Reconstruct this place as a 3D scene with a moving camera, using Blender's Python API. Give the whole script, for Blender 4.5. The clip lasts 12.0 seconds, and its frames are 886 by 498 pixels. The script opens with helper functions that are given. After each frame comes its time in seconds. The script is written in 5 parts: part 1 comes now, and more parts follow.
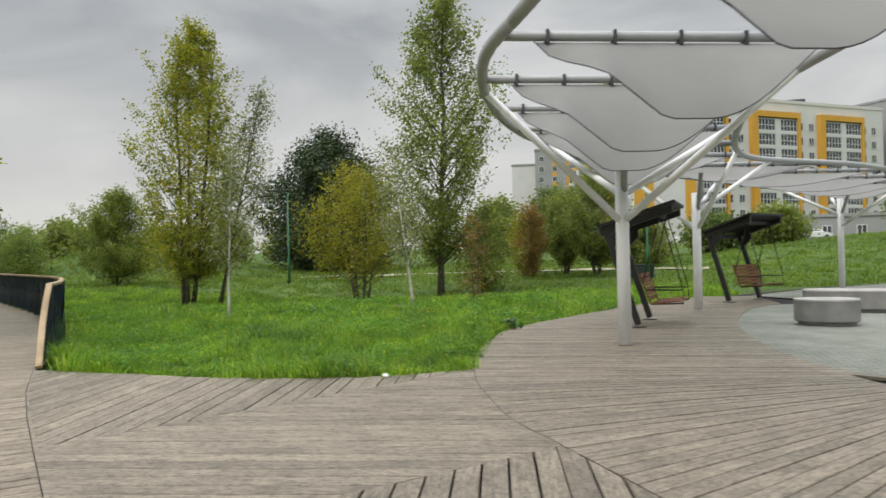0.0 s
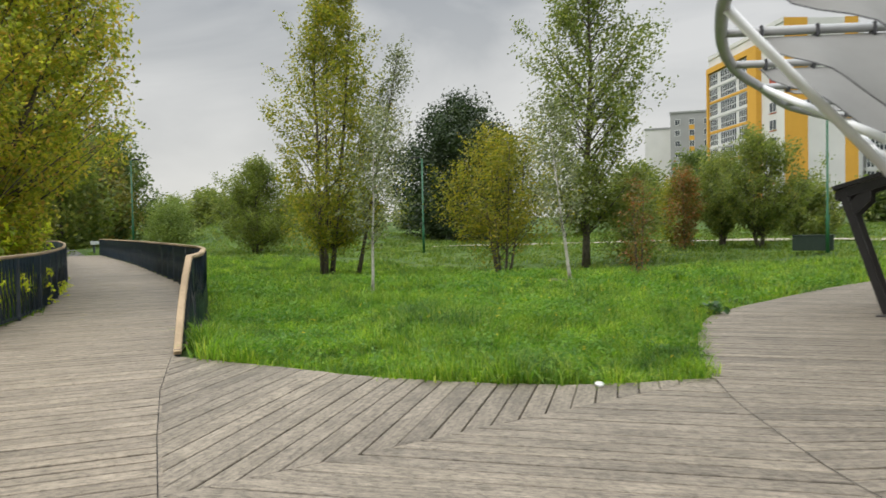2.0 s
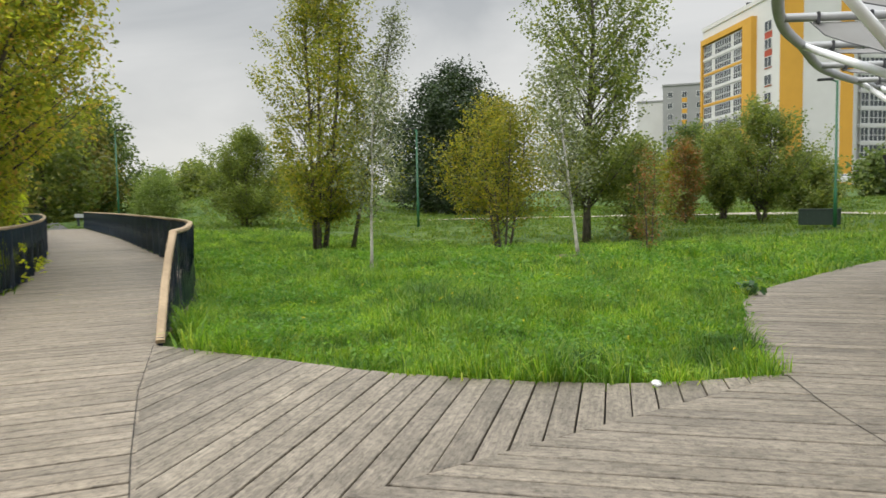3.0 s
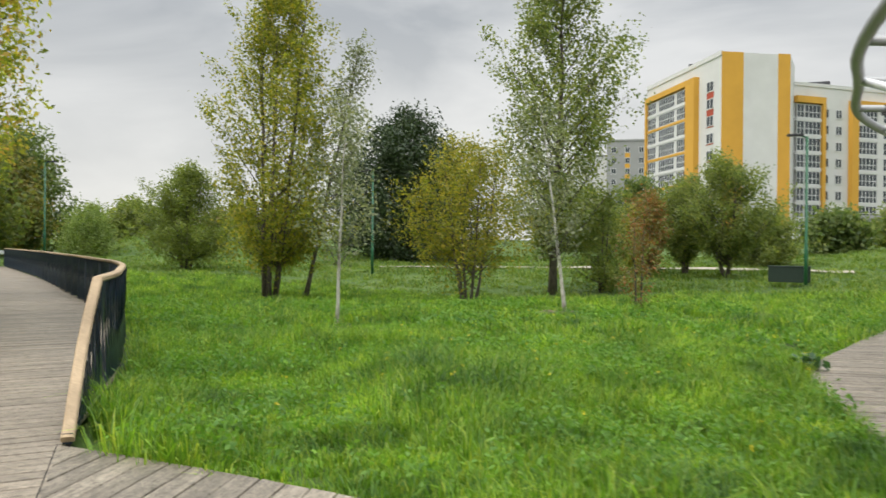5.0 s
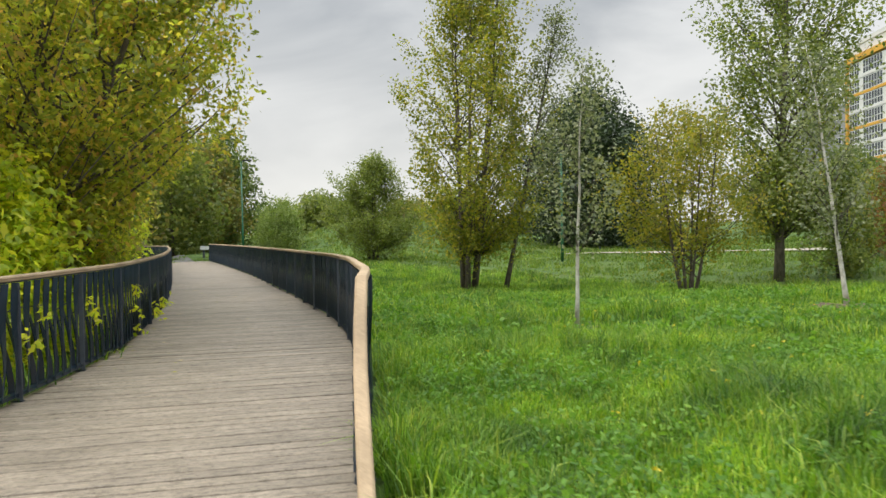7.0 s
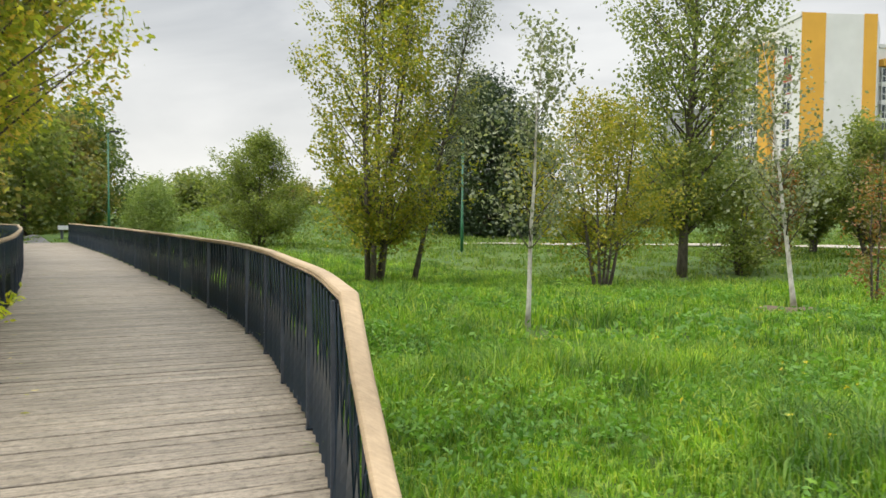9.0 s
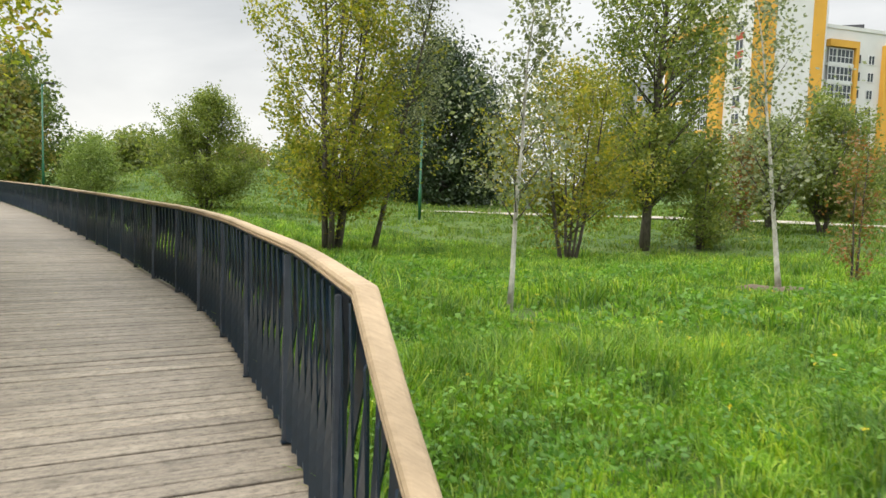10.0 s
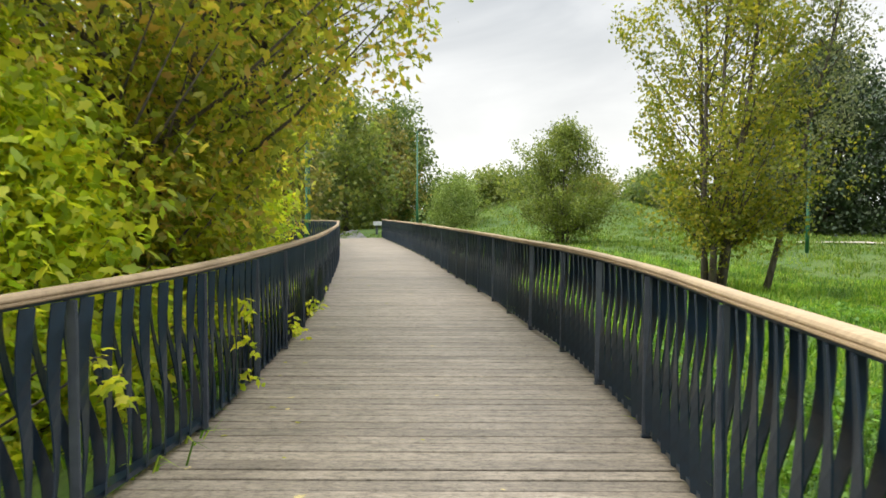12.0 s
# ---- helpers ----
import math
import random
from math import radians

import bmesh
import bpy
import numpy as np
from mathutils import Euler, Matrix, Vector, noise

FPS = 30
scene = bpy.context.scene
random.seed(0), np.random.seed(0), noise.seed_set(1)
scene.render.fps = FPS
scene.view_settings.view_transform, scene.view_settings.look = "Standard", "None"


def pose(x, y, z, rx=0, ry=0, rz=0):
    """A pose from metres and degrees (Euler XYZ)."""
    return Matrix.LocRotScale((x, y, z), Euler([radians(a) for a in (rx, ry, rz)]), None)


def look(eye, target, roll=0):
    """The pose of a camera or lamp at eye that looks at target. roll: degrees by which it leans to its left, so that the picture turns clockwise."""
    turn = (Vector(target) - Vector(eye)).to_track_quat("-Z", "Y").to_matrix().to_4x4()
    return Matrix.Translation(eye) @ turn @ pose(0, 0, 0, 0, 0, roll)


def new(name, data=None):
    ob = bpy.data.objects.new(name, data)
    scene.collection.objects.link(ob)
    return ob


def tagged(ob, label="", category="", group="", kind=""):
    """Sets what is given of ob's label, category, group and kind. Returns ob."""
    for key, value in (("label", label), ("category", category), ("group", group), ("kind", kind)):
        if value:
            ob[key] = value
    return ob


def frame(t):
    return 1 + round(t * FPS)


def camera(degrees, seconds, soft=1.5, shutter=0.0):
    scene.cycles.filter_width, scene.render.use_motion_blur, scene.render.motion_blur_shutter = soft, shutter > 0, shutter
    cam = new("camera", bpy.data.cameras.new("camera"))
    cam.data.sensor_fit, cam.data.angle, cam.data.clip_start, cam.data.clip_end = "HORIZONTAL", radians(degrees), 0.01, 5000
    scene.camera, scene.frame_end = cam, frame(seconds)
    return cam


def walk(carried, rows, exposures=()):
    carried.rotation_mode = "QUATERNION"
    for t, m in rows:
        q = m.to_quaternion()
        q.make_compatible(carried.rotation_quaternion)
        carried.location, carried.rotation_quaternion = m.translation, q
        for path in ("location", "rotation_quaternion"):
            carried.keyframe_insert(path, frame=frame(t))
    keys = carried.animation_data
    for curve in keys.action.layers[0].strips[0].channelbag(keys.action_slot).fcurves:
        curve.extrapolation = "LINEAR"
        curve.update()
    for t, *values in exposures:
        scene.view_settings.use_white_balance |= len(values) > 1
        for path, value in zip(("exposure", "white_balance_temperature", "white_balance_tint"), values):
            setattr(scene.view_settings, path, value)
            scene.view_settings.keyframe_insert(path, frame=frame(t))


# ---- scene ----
cam = camera(63.2, 12.0, shutter=0.4)
PATH = [
    (0, (2.048, -0.953, 1.369), (1.521, 0.976, 1.388), -1.3),
    (0.5, (1.684, -0.563, 1.382), (1.055, 1.335, 1.373), -0.7),
    (1, (1.342, -0.144, 1.396), (0.618, 1.72, 1.373), 0.0),
    (1.5, (0.994, 0.248, 1.378), (0.228, 2.095, 1.335), -0.1),
    (2, (0.64, 0.663, 1.4), (-0.209, 2.472, 1.339), -1.2),
    (2.5, (0.263, 1.036, 1.38), (-0.639, 2.817, 1.265), -1.3),
    (3, (-0.046, 1.428, 1.387), (-0.869, 3.246, 1.252), -1.1),
    (4.8, (-1.292, 2.807, 1.394), (-1.941, 4.698, 1.37), 0.3),
    (5, (-1.462, 2.936, 1.386), (-2.138, 4.818, 1.38), 0.5),
    (5.5, (-1.914, 3.29, 1.396), (-2.745, 5.109, 1.395), 0.5),
    (6, (-2.481, 3.56, 1.37), (-3.444, 5.313, 1.338), -0.0),
    (6.5, (-2.894, 3.792, 1.353), (-3.925, 5.505, 1.299), -0.8),
    (6.7, (-3.109, 3.918, 1.355), (-4.191, 5.6, 1.316), -1.1),
    (8.3, (-4.501, 4.825, 1.408), (-5.491, 6.563, 1.382), -1.6),
    (8.5, (-4.654, 4.959, 1.389), (-5.559, 6.742, 1.347), -0.7),
    (9, (-5.027, 5.291, 1.405), (-5.812, 7.129, 1.327), 0.5),
    (9.5, (-5.434, 5.625, 1.398), (-6.145, 7.488, 1.234), 0.7),
    (10, (-5.709, 6.021, 1.398), (-6.359, 7.905, 1.232), 1.9),
    (10.5, (-6.064, 6.389, 1.382), (-6.955, 8.175, 1.251), 1.9),
    (11, (-6.449, 6.713, 1.408), (-7.675, 8.292, 1.369), -0.4),
    (11.5, (-6.878, 7.033, 1.415), (-8.313, 8.426, 1.393), 0.4),
    (12, (-7.306, 7.382, 1.413), (-8.743, 8.77, 1.316), 0.2),
]
walk(cam, [(t, look(eye, target, roll)) for t, eye, target, roll in PATH], [(0.0, -0.06), (3.0, 0.08), (5.0, 0.2), (8.5, 0.34), (9.8, 0.46), (10.5, 0.52), (11.4, 0.60), (12.0, 0.62)])

# ---- world and sun ----
world = bpy.data.worlds.new("overcast_sky")
scene.world = world
world.use_nodes = True
wn, wl = world.node_tree.nodes, world.node_tree.links
wn.clear()
w_out = wn.new("ShaderNodeOutputWorld")
w_bg = wn.new("ShaderNodeBackground")
w_bg.inputs["Strength"].default_value = 0.1
w_sky = wn.new("ShaderNodeTexSky")
w_sky.sky_type, w_sky.sun_disc = "NISHITA", False
w_sky.sun_elevation, w_sky.sun_rotation = radians(47), radians(-140)
w_tc = wn.new("ShaderNodeTexCoord")
w_map = wn.new("ShaderNodeMapping")
w_map.inputs["Scale"].default_value = (1.0, 1.0, 3.2)
w_noise = wn.new("ShaderNodeTexNoise")
w_noise.inputs["Scale"].default_value = 2.1
w_noise.inputs["Detail"].default_value = 6.0
w_noise.inputs["Roughness"].default_value = 0.52
w_noise.inputs["Distortion"].default_value = 0.4
w_ramp = wn.new("ShaderNodeValToRGB")
w_ramp.color_ramp.elements[0].position, w_ramp.color_ramp.elements[0].color = 0.39, (4.2, 4.42, 4.62, 1)
w_ramp.color_ramp.elements[1].position, w_ramp.color_ramp.elements[1].color = 0.63, (6.8, 6.9, 6.9, 1)
w_sep = wn.new("ShaderNodeSeparateXYZ")
w_low = wn.new("ShaderNodeMapRange")
w_low.inputs["From Min"].default_value, w_low.inputs["From Max"].default_value = 0.02, 0.30
w_low.inputs["To Min"].default_value, w_low.inputs["To Max"].default_value = 1.0, 0.0
w_pale = wn.new("ShaderNodeMix")
w_pale.data_type = "RGBA"
w_pale.inputs["B"].default_value = (8.1, 7.95, 7.5, 1)
w_mul = wn.new("ShaderNodeMath")
w_mul.operation = "MULTIPLY"
w_mul.inputs[1].default_value = 0.75
w_mix = wn.new("ShaderNodeMix")
w_mix.data_type = "RGBA"
w_mix.inputs["Factor"].default_value = 0.95
# an overcast sky is about three times as bright overhead as at the horizon
w_high = wn.new("ShaderNodeMapRange")
w_high.interpolation_type = "SMOOTHSTEP"
w_high.inputs["From Min"].default_value, w_high.inputs["From Max"].default_value = 0.30, 0.95
w_high.inputs["To Min"].default_value, w_high.inputs["To Max"].default_value = 1.0, 4.3
w_scale = wn.new("ShaderNodeVectorMath")
w_scale.operation = "SCALE"
wl.new(w_tc.outputs["Generated"], w_map.inputs["Vector"])
wl.new(w_map.outputs["Vector"], w_noise.inputs["Vector"])
wl.new(w_noise.outputs["Fac"], w_ramp.inputs["Fac"])
wl.new(w_tc.outputs["Generated"], w_sep.inputs["Vector"])
wl.new(w_sep.outputs["Z"], w_low.inputs["Value"])
wl.new(w_low.outputs["Result"], w_mul.inputs[0])
wl.new(w_mul.outputs["Value"], w_pale.inputs["Factor"])
wl.new(w_ramp.outputs["Color"], w_pale.inputs["A"])
wl.new(w_sky.outputs["Color"], w_mix.inputs["A"])
wl.new(w_pale.outputs["Result"], w_mix.inputs["B"])
wl.new(w_sep.outputs["Z"], w_high.inputs["Value"])
wl.new(w_mix.outputs["Result"], w_scale.inputs[0])
wl.new(w_high.outputs["Result"], w_scale.inputs["Scale"])
wl.new(w_scale.outputs["Vector"], w_bg.inputs["Color"])
wl.new(w_bg.outputs["Background"], w_out.inputs["Surface"])

sun = new("sun", bpy.data.lights.new("sun", "SUN"))
sun.data.energy, sun.data.angle, sun.data.color = 1.5, radians(30), (1.0, 0.95, 0.88)
sun.matrix_world = look((-20, -24, 34), (0, 0, 0))


# ---- materials ----
def material(name, rough=0.7, metal=0.0):
    m = bpy.data.materials.new(name)
    m.use_nodes = True
    b = m.node_tree.nodes["Principled BSDF"]
    b.inputs["Roughness"].default_value = rough
    b.inputs["Metallic"].default_value = metal
    return m, m.node_tree.nodes, m.node_tree.links, b


def ramp(nodes, stops):
    r = nodes.new("ShaderNodeValToRGB")
    e = r.color_ramp.elements
    while len(e) < len(stops):
        e.new(0.5)
    for k, (p, c) in enumerate(stops):
        e[k].position, e[k].color = p, (*c, 1)
    return r


def noise_tex(nodes, links, coord, scale, detail=4.0, rough=0.55, stretch=(1, 1, 1)):
    mp = nodes.new("ShaderNodeMapping")
    mp.inputs["Scale"].default_value = stretch
    n = nodes.new("ShaderNodeTexNoise")
    n.inputs["Scale"].default_value, n.inputs["Detail"].default_value, n.inputs["Roughness"].default_value = scale, detail, rough
    links.new(coord, mp.inputs["Vector"])
    links.new(mp.outputs["Vector"], n.inputs["Vector"])
    return n


def mixed(nodes, links, fac, a, b, blend="MIX"):
    m = nodes.new("ShaderNodeMix")
    m.data_type, m.blend_type = "RGBA", blend
    for key, v in (("Factor", fac), ("A", a), ("B", b)):
        if isinstance(v, (int, float)):
            m.inputs[key].default_value = v
        elif isinstance(v, tuple):
            m.inputs[key].default_value = (*v, 1)
        else:
            links.new(v, m.inputs[key])
    return m.outputs["Result"]


def bumped(nodes, links, b, height, strength=0.3, dist=0.01):
    bp = nodes.new("ShaderNodeBump")
    bp.inputs["Strength"].default_value, bp.inputs["Distance"].default_value = strength, dist
    links.new(height, bp.inputs["Height"])
    links.new(bp.outputs["Normal"], b.inputs["Normal"])


def plain(name, col, rough=0.6, metal=0.0, var=0.12, scale=6.0, bump=0.1):
    """A surface of one colour with faint blotches and fine relief."""
    m, n, l, b = material(name, rough, metal)
    tc = n.new("ShaderNodeTexCoord")
    t1 = noise_tex(n, l, tc.outputs["Object"], scale, 5)
    lo, hi = tuple(c * (1 - var) for c in col), tuple(min(1, c * (1 + var)) for c in col)
    r = ramp(n, [(0.3, lo), (0.7, hi)])
    l.new(t1.outputs["Fac"], r.inputs["Fac"])
    l.new(r.outputs["Color"], b.inputs["Base Color"])
    t2 = noise_tex(n, l, tc.outputs["Object"], scale * 12, 3)
    bumped(n, l, b, t2.outputs["Fac"], bump, 0.004)
    return m


def wood_deck(name, dark, light, gloss=0.78, rough=0.15):
    """Weathered boards, grain along local x."""
    m, n, l, b = material(name, gloss)
    tc = n.new("ShaderNodeTexCoord")
    oi = n.new("ShaderNodeObjectInfo")
    off = n.new("ShaderNodeVectorMath")
    off.operation = "ADD"
    sc = n.new("ShaderNodeVectorMath")
    sc.operation = "SCALE"
    sc.inputs["Scale"].default_value = 57.0
    l.new(oi.outputs["Random"], sc.inputs[0])
    l.new(tc.outputs["Object"], off.inputs[0])
    l.new(sc.outputs["Vector"], off.inputs[1])
    g1 = noise_tex(n, l, off.outputs["Vector"], 9.0, 6, 0.6, (0.35, 5.0, 1.0))
    g2 = noise_tex(n, l, off.outputs["Vector"], 38.0, 4, 0.7, (0.25, 2.6, 1.0))
    st = noise_tex(n, l, off.outputs["Vector"], 1.7, 4, 0.6)
    r = ramp(n, [(0.22, dark), (0.5, tuple((a + c) / 2 for a, c in zip(dark, light))), (0.78, light)])
    l.new(g1.outputs["Fac"], r.inputs["Fac"])
    c1 = mixed(n, l, 0.35, r.outputs["Color"], g2.outputs["Fac"], "OVERLAY")
    tone = ramp(n, [(0.0, (0.78, 0.77, 0.755)), (0.14, (0.92, 0.91, 0.90)), (0.85, (1.08, 1.07, 1.05)), (1.0, (1.15, 1.135, 1.11))])
    l.new(oi.outputs["Random"], tone.inputs["Fac"])
    c2 = mixed(n, l, 1.0, c1, tone.outputs["Color"], "MULTIPLY")
    stain = ramp(n, [(0.32, (0.74, 0.73, 0.70)), (0.6, (1.08, 1.07, 1.05))])
    l.new(st.outputs["Fac"], stain.inputs["Fac"])
    c3 = mixed(n, l, 1.0, c2, stain.outputs["Color"], "MULTIPLY")
    pit = noise_tex(n, l, off.outputs["Vector"], 26.0, 6, 0.85, (0.6, 1.0, 1.0))
    pits = ramp(n, [(0.38, (0.45, 0.43, 0.40)), (0.5, (0.97, 0.97, 0.97)), (0.64, (1.32, 1.30, 1.27))])
    l.new(pit.outputs["Fac"], pits.inputs["Fac"])
    c4 = mixed(n, l, rough, c3, pits.outputs["Color"], "MULTIPLY")
    l.new(c4, b.inputs["Base Color"])
    bumped(n, l, b, pit.outputs["Fac"], 0.4, 0.004)
    return m


def leaf_mat(name, cols, rough=0.5, trans=0.4, patch_scale=0.9, dull=(0.72, 0.75, 0.7), fresh=(1.2, 1.15, 1.1)):
    """Leaves, each with a tint of its own; light passes through in part."""
    m, n, l, b = material(name, rough)
    geo = n.new("ShaderNodeNewGeometry")
    r = ramp(n, [(k / max(1, len(cols) - 1), c) for k, c in enumerate(cols)])
    l.new(geo.outputs["Random Per Island"], r.inputs["Fac"])
    tc = n.new("ShaderNodeTexCoord")
    big = noise_tex(n, l, tc.outputs["Object"], patch_scale, 4)
    tone = ramp(n, [(0.3, dull), (0.7, fresh)])
    l.new(big.outputs["Fac"], tone.inputs["Fac"])
    col = mixed(n, l, 1.0, r.outputs["Color"], tone.outputs["Color"], "MULTIPLY")
    l.new(col, b.inputs["Base Color"])
    tr = n.new("ShaderNodeBsdfTranslucent")
    bright = mixed(n, l, 1.0, col, (1.5, 1.55, 0.85), "MULTIPLY")
    l.new(bright, tr.inputs["Color"])
    mx = n.new("ShaderNodeMixShader")
    mx.inputs["Fac"].default_value = trans
    l.new(b.outputs["BSDF"], mx.inputs[1])
    l.new(tr.outputs["BSDF"], mx.inputs[2])
    l.new(mx.outputs["Shader"], n["Material Output"].inputs["Surface"])
    return m


def bark_mat(name, dark, light, stretch=(1, 1, 0.25), scale=14):
    m, n, l, b = material(name, 0.9)
    tc = n.new("ShaderNodeTexCoord")
    t = noise_tex(n, l, tc.outputs["Object"], scale, 6, 0.65, stretch)
    r = ramp(n, [(0.35, dark), (0.6, light)])
    l.new(t.outputs["Fac"], r.inputs["Fac"])
    l.new(r.outputs["Color"], b.inputs["Base Color"])
    bumped(n, l, b, t.outputs["Fac"], 0.6, 0.02)
    return m


DECK = wood_deck("weathered_decking", (0.125, 0.106, 0.083), (0.315, 0.275, 0.22), 0.6, 1.0)
DECK_DARK = wood_deck("worn_bridge_decking", (0.172, 0.143, 0.11), (0.335, 0.288, 0.228), 0.58, 0.9)
# near-black: the shade between boards is put into the colour
GAP_SHADE = plain("gap_shade_black", (0.012, 0.011, 0.01), 0.95)
RAIL_WOOD = wood_deck("pale_handrail_wood", (0.385, 0.285, 0.175), (0.47, 0.355, 0.228))
RAIL_STEEL = plain("blue_black_painted_steel", (0.006, 0.0165, 0.029), 0.38, 0.0, 0.3, 9)
STEEL_GREY = plain("grey_painted_post", (0.06, 0.07, 0.085), 0.42, 0.0, 0.25, 9)
WHITE_STEEL = plain("white_painted_steel", (0.80, 0.80, 0.80), 0.42, 0.0, 0.05, 3)
GREY_STEEL = plain("grey_tube_steel", (0.36, 0.365, 0.37), 0.45, 0.1, 0.1, 4)
CLAMP = plain("dark_clamp_steel", (0.08, 0.08, 0.085), 0.5, 0.4)
BLACK_STEEL = plain("black_brown_steel", (0.013, 0.011, 0.011), 0.5, 0.0, 0.3)
SLAT_WOOD = wood_deck("red_brown_slats", (0.16, 0.065, 0.03), (0.30, 0.13, 0.065))
GREEN_POLE = plain("green_painted_pole", (0.02, 0.115, 0.052), 0.45, 0.0, 0.15)
CONCRETE = plain("pale_concrete", (0.40, 0.385, 0.36), 0.85, 0.0, 0.2, 3, 0.4)
CONCRETE_DARK = plain("dark_grey_concrete", (0.20, 0.195, 0.185), 0.7, 0.0, 0.25, 3, 0.4)
PATH_SAND = plain("sandy_path_gravel", (0.38, 0.335, 0.26), 0.95, 0.0, 0.2, 2, 0.5)
ASPHALT = plain("worn_asphalt", (0.12, 0.115, 0.11), 0.9, 0.0, 0.25, 1.5, 0.5)
BIN_GREEN = plain("dark_green_box_paint", (0.012, 0.028, 0.018), 0.6)
SOIL = plain("dry_brown_soil", (0.13, 0.095, 0.06), 0.95, 0.0, 0.35, 9, 0.8)
PAPER = plain("white_paper", (0.75, 0.75, 0.72), 0.8)
W_WHITE = plain("white_render", (0.62, 0.61, 0.60), 0.85, 0.0, 0.05, 0.3)
W_YELLOW = plain("ochre_yellow_render", (0.62, 0.33, 0.045), 0.85, 0.0, 0.06, 0.3)
W_GREY = plain("grey_render", (0.30, 0.30, 0.30), 0.85, 0.0, 0.06, 0.3)
W_RED = plain("red_panel", (0.40, 0.07, 0.04), 0.8)
FRAME_WHITE = plain("white_window_frame", (0.66, 0.66, 0.66), 0.5)
ROOF_DARK = plain("dark_roof_sheet", (0.05, 0.05, 0.055), 0.7)
GLASS, gn, gl, gb = material("window_glass", 0.08)
gb.inputs["Base Color"].default_value = (0.035, 0.045, 0.055, 1)
gb.inputs["Specular IOR Level"].default_value = 0.6

SAIL, sn, sl_, sb = material("grey_sail_cloth", 0.8)
stc = sn.new("ShaderNodeTexCoord")
sweave = noise_tex(sn, sl_, stc.outputs["Object"], 1.3, 5)
srp = ramp(sn, [(0.3, (0.275, 0.27, 0.255)), (0.7, (0.32, 0.315, 0.30))])
sl_.new(sweave.outputs["Fac"], srp.inputs["Fac"])
sl_.new(srp.outputs["Color"], sb.inputs["Base Color"])
strn = sn.new("ShaderNodeBsdfTranslucent")
sl_.new(srp.outputs["Color"], strn.inputs["Color"])
smx = sn.new("ShaderNodeMixShader")
smx.inputs["Fac"].default_value = 0.30
sl_.new(sb.outputs["BSDF"], smx.inputs[1])
sl_.new(strn.outputs["BSDF"], smx.inputs[2])
sl_.new(smx.outputs["Shader"], sn["Material Output"].inputs["Surface"])

GROUND, n_, l_, b_ = material("grassy_ground", 0.95)
tc_ = n_.new("ShaderNodeTexCoord")
f1 = noise_tex(n_, l_, tc_.outputs["Object"], 0.35, 5)
f2 = noise_tex(n_, l_, tc_.outputs["Object"], 9.0, 6, 0.7)
r1 = ramp(n_, [(0.3, (0.04, 0.085, 0.010)), (0.5, (0.068, 0.13, 0.014)), (0.72, (0.105, 0.155, 0.02))])
r2 = ramp(n_, [(0.25, (0.45, 0.45, 0.42)), (0.7, (1.3, 1.28, 1.2))])
l_.new(f1.outputs["Fac"], r1.inputs["Fac"])
l_.new(f2.outputs["Fac"], r2.inputs["Fac"])
l_.new(mixed(n_, l_, 1.0, r1.outputs["Color"], r2.outputs["Color"], "MULTIPLY"), b_.inputs["Base Color"])
bumped(n_, l_, b_, f2.outputs["Fac"], 0.9, 0.08)

PAVER, n_, l_, b_ = material("grey_block_paving", 0.85)
tc_ = n_.new("ShaderNodeTexCoord")
bk = n_.new("ShaderNodeTexBrick")
bk.inputs["Scale"].default_value = 1.0
bk.inputs["Brick Width"].default_value, bk.inputs["Row Height"].default_value, bk.inputs["Mortar Size"].default_value = 0.2, 0.1, 0.006
bk.inputs["Color1"].default_value, bk.inputs["Color2"].default_value, bk.inputs["Mortar"].default_value = (0.205, 0.21, 0.185, 1), (0.26, 0.262, 0.235, 1), (0.10, 0.11, 0.08, 1)
l_.new(tc_.outputs["Object"], bk.inputs["Vector"])
pn = noise_tex(n_, l_, tc_.outputs["Object"], 1.2, 5)
pr = ramp(n_, [(0.3, (0.8, 0.84, 0.78)), (0.7, (1.15, 1.15, 1.12))])
l_.new(pn.outputs["Fac"], pr.inputs["Fac"])
l_.new(mixed(n_, l_, 1.0, bk.outputs["Color"], pr.outputs["Color"], "MULTIPLY"), b_.inputs["Base Color"])

GRASS = leaf_mat("grass_blades", [(0.055, 0.135, 0.014), (0.10, 0.22, 0.022), (0.17, 0.32, 0.034), (0.30, 0.37, 0.07)], 0.5, 0.4, 1.0, (0.36, 0.48, 0.48), (1.85, 1.6, 1.05))
GRASS_FAR = leaf_mat("rough_far_grass", [(0.075, 0.14, 0.018), (0.11, 0.195, 0.023), (0.155, 0.245, 0.032), (0.22, 0.265, 0.055)], 0.6, 0.35, 0.25, (0.66, 0.68, 0.7), (1.3, 1.22, 1.0))
WEED = leaf_mat("weed_leaves", [(0.085, 0.20, 0.026), (0.13, 0.265, 0.036), (0.19, 0.34, 0.045)], 0.5, 0.45, 0.9, (0.62, 0.72, 0.72), (1.3, 1.22, 1.0))
DOCK = leaf_mat("dock_leaves", [(0.035, 0.095, 0.03), (0.06, 0.14, 0.04)], 0.4, 0.2)
FLOWER = leaf_mat("yellow_petals", [(0.65, 0.48, 0.02), (0.75, 0.6, 0.04)], 0.5, 0.3)
L_POPLAR = leaf_mat("poplar_leaves", [(0.125, 0.165, 0.028), (0.205, 0.235, 0.035), (0.29, 0.295, 0.04), (0.42, 0.345, 0.045)], 0.45, 0.56)
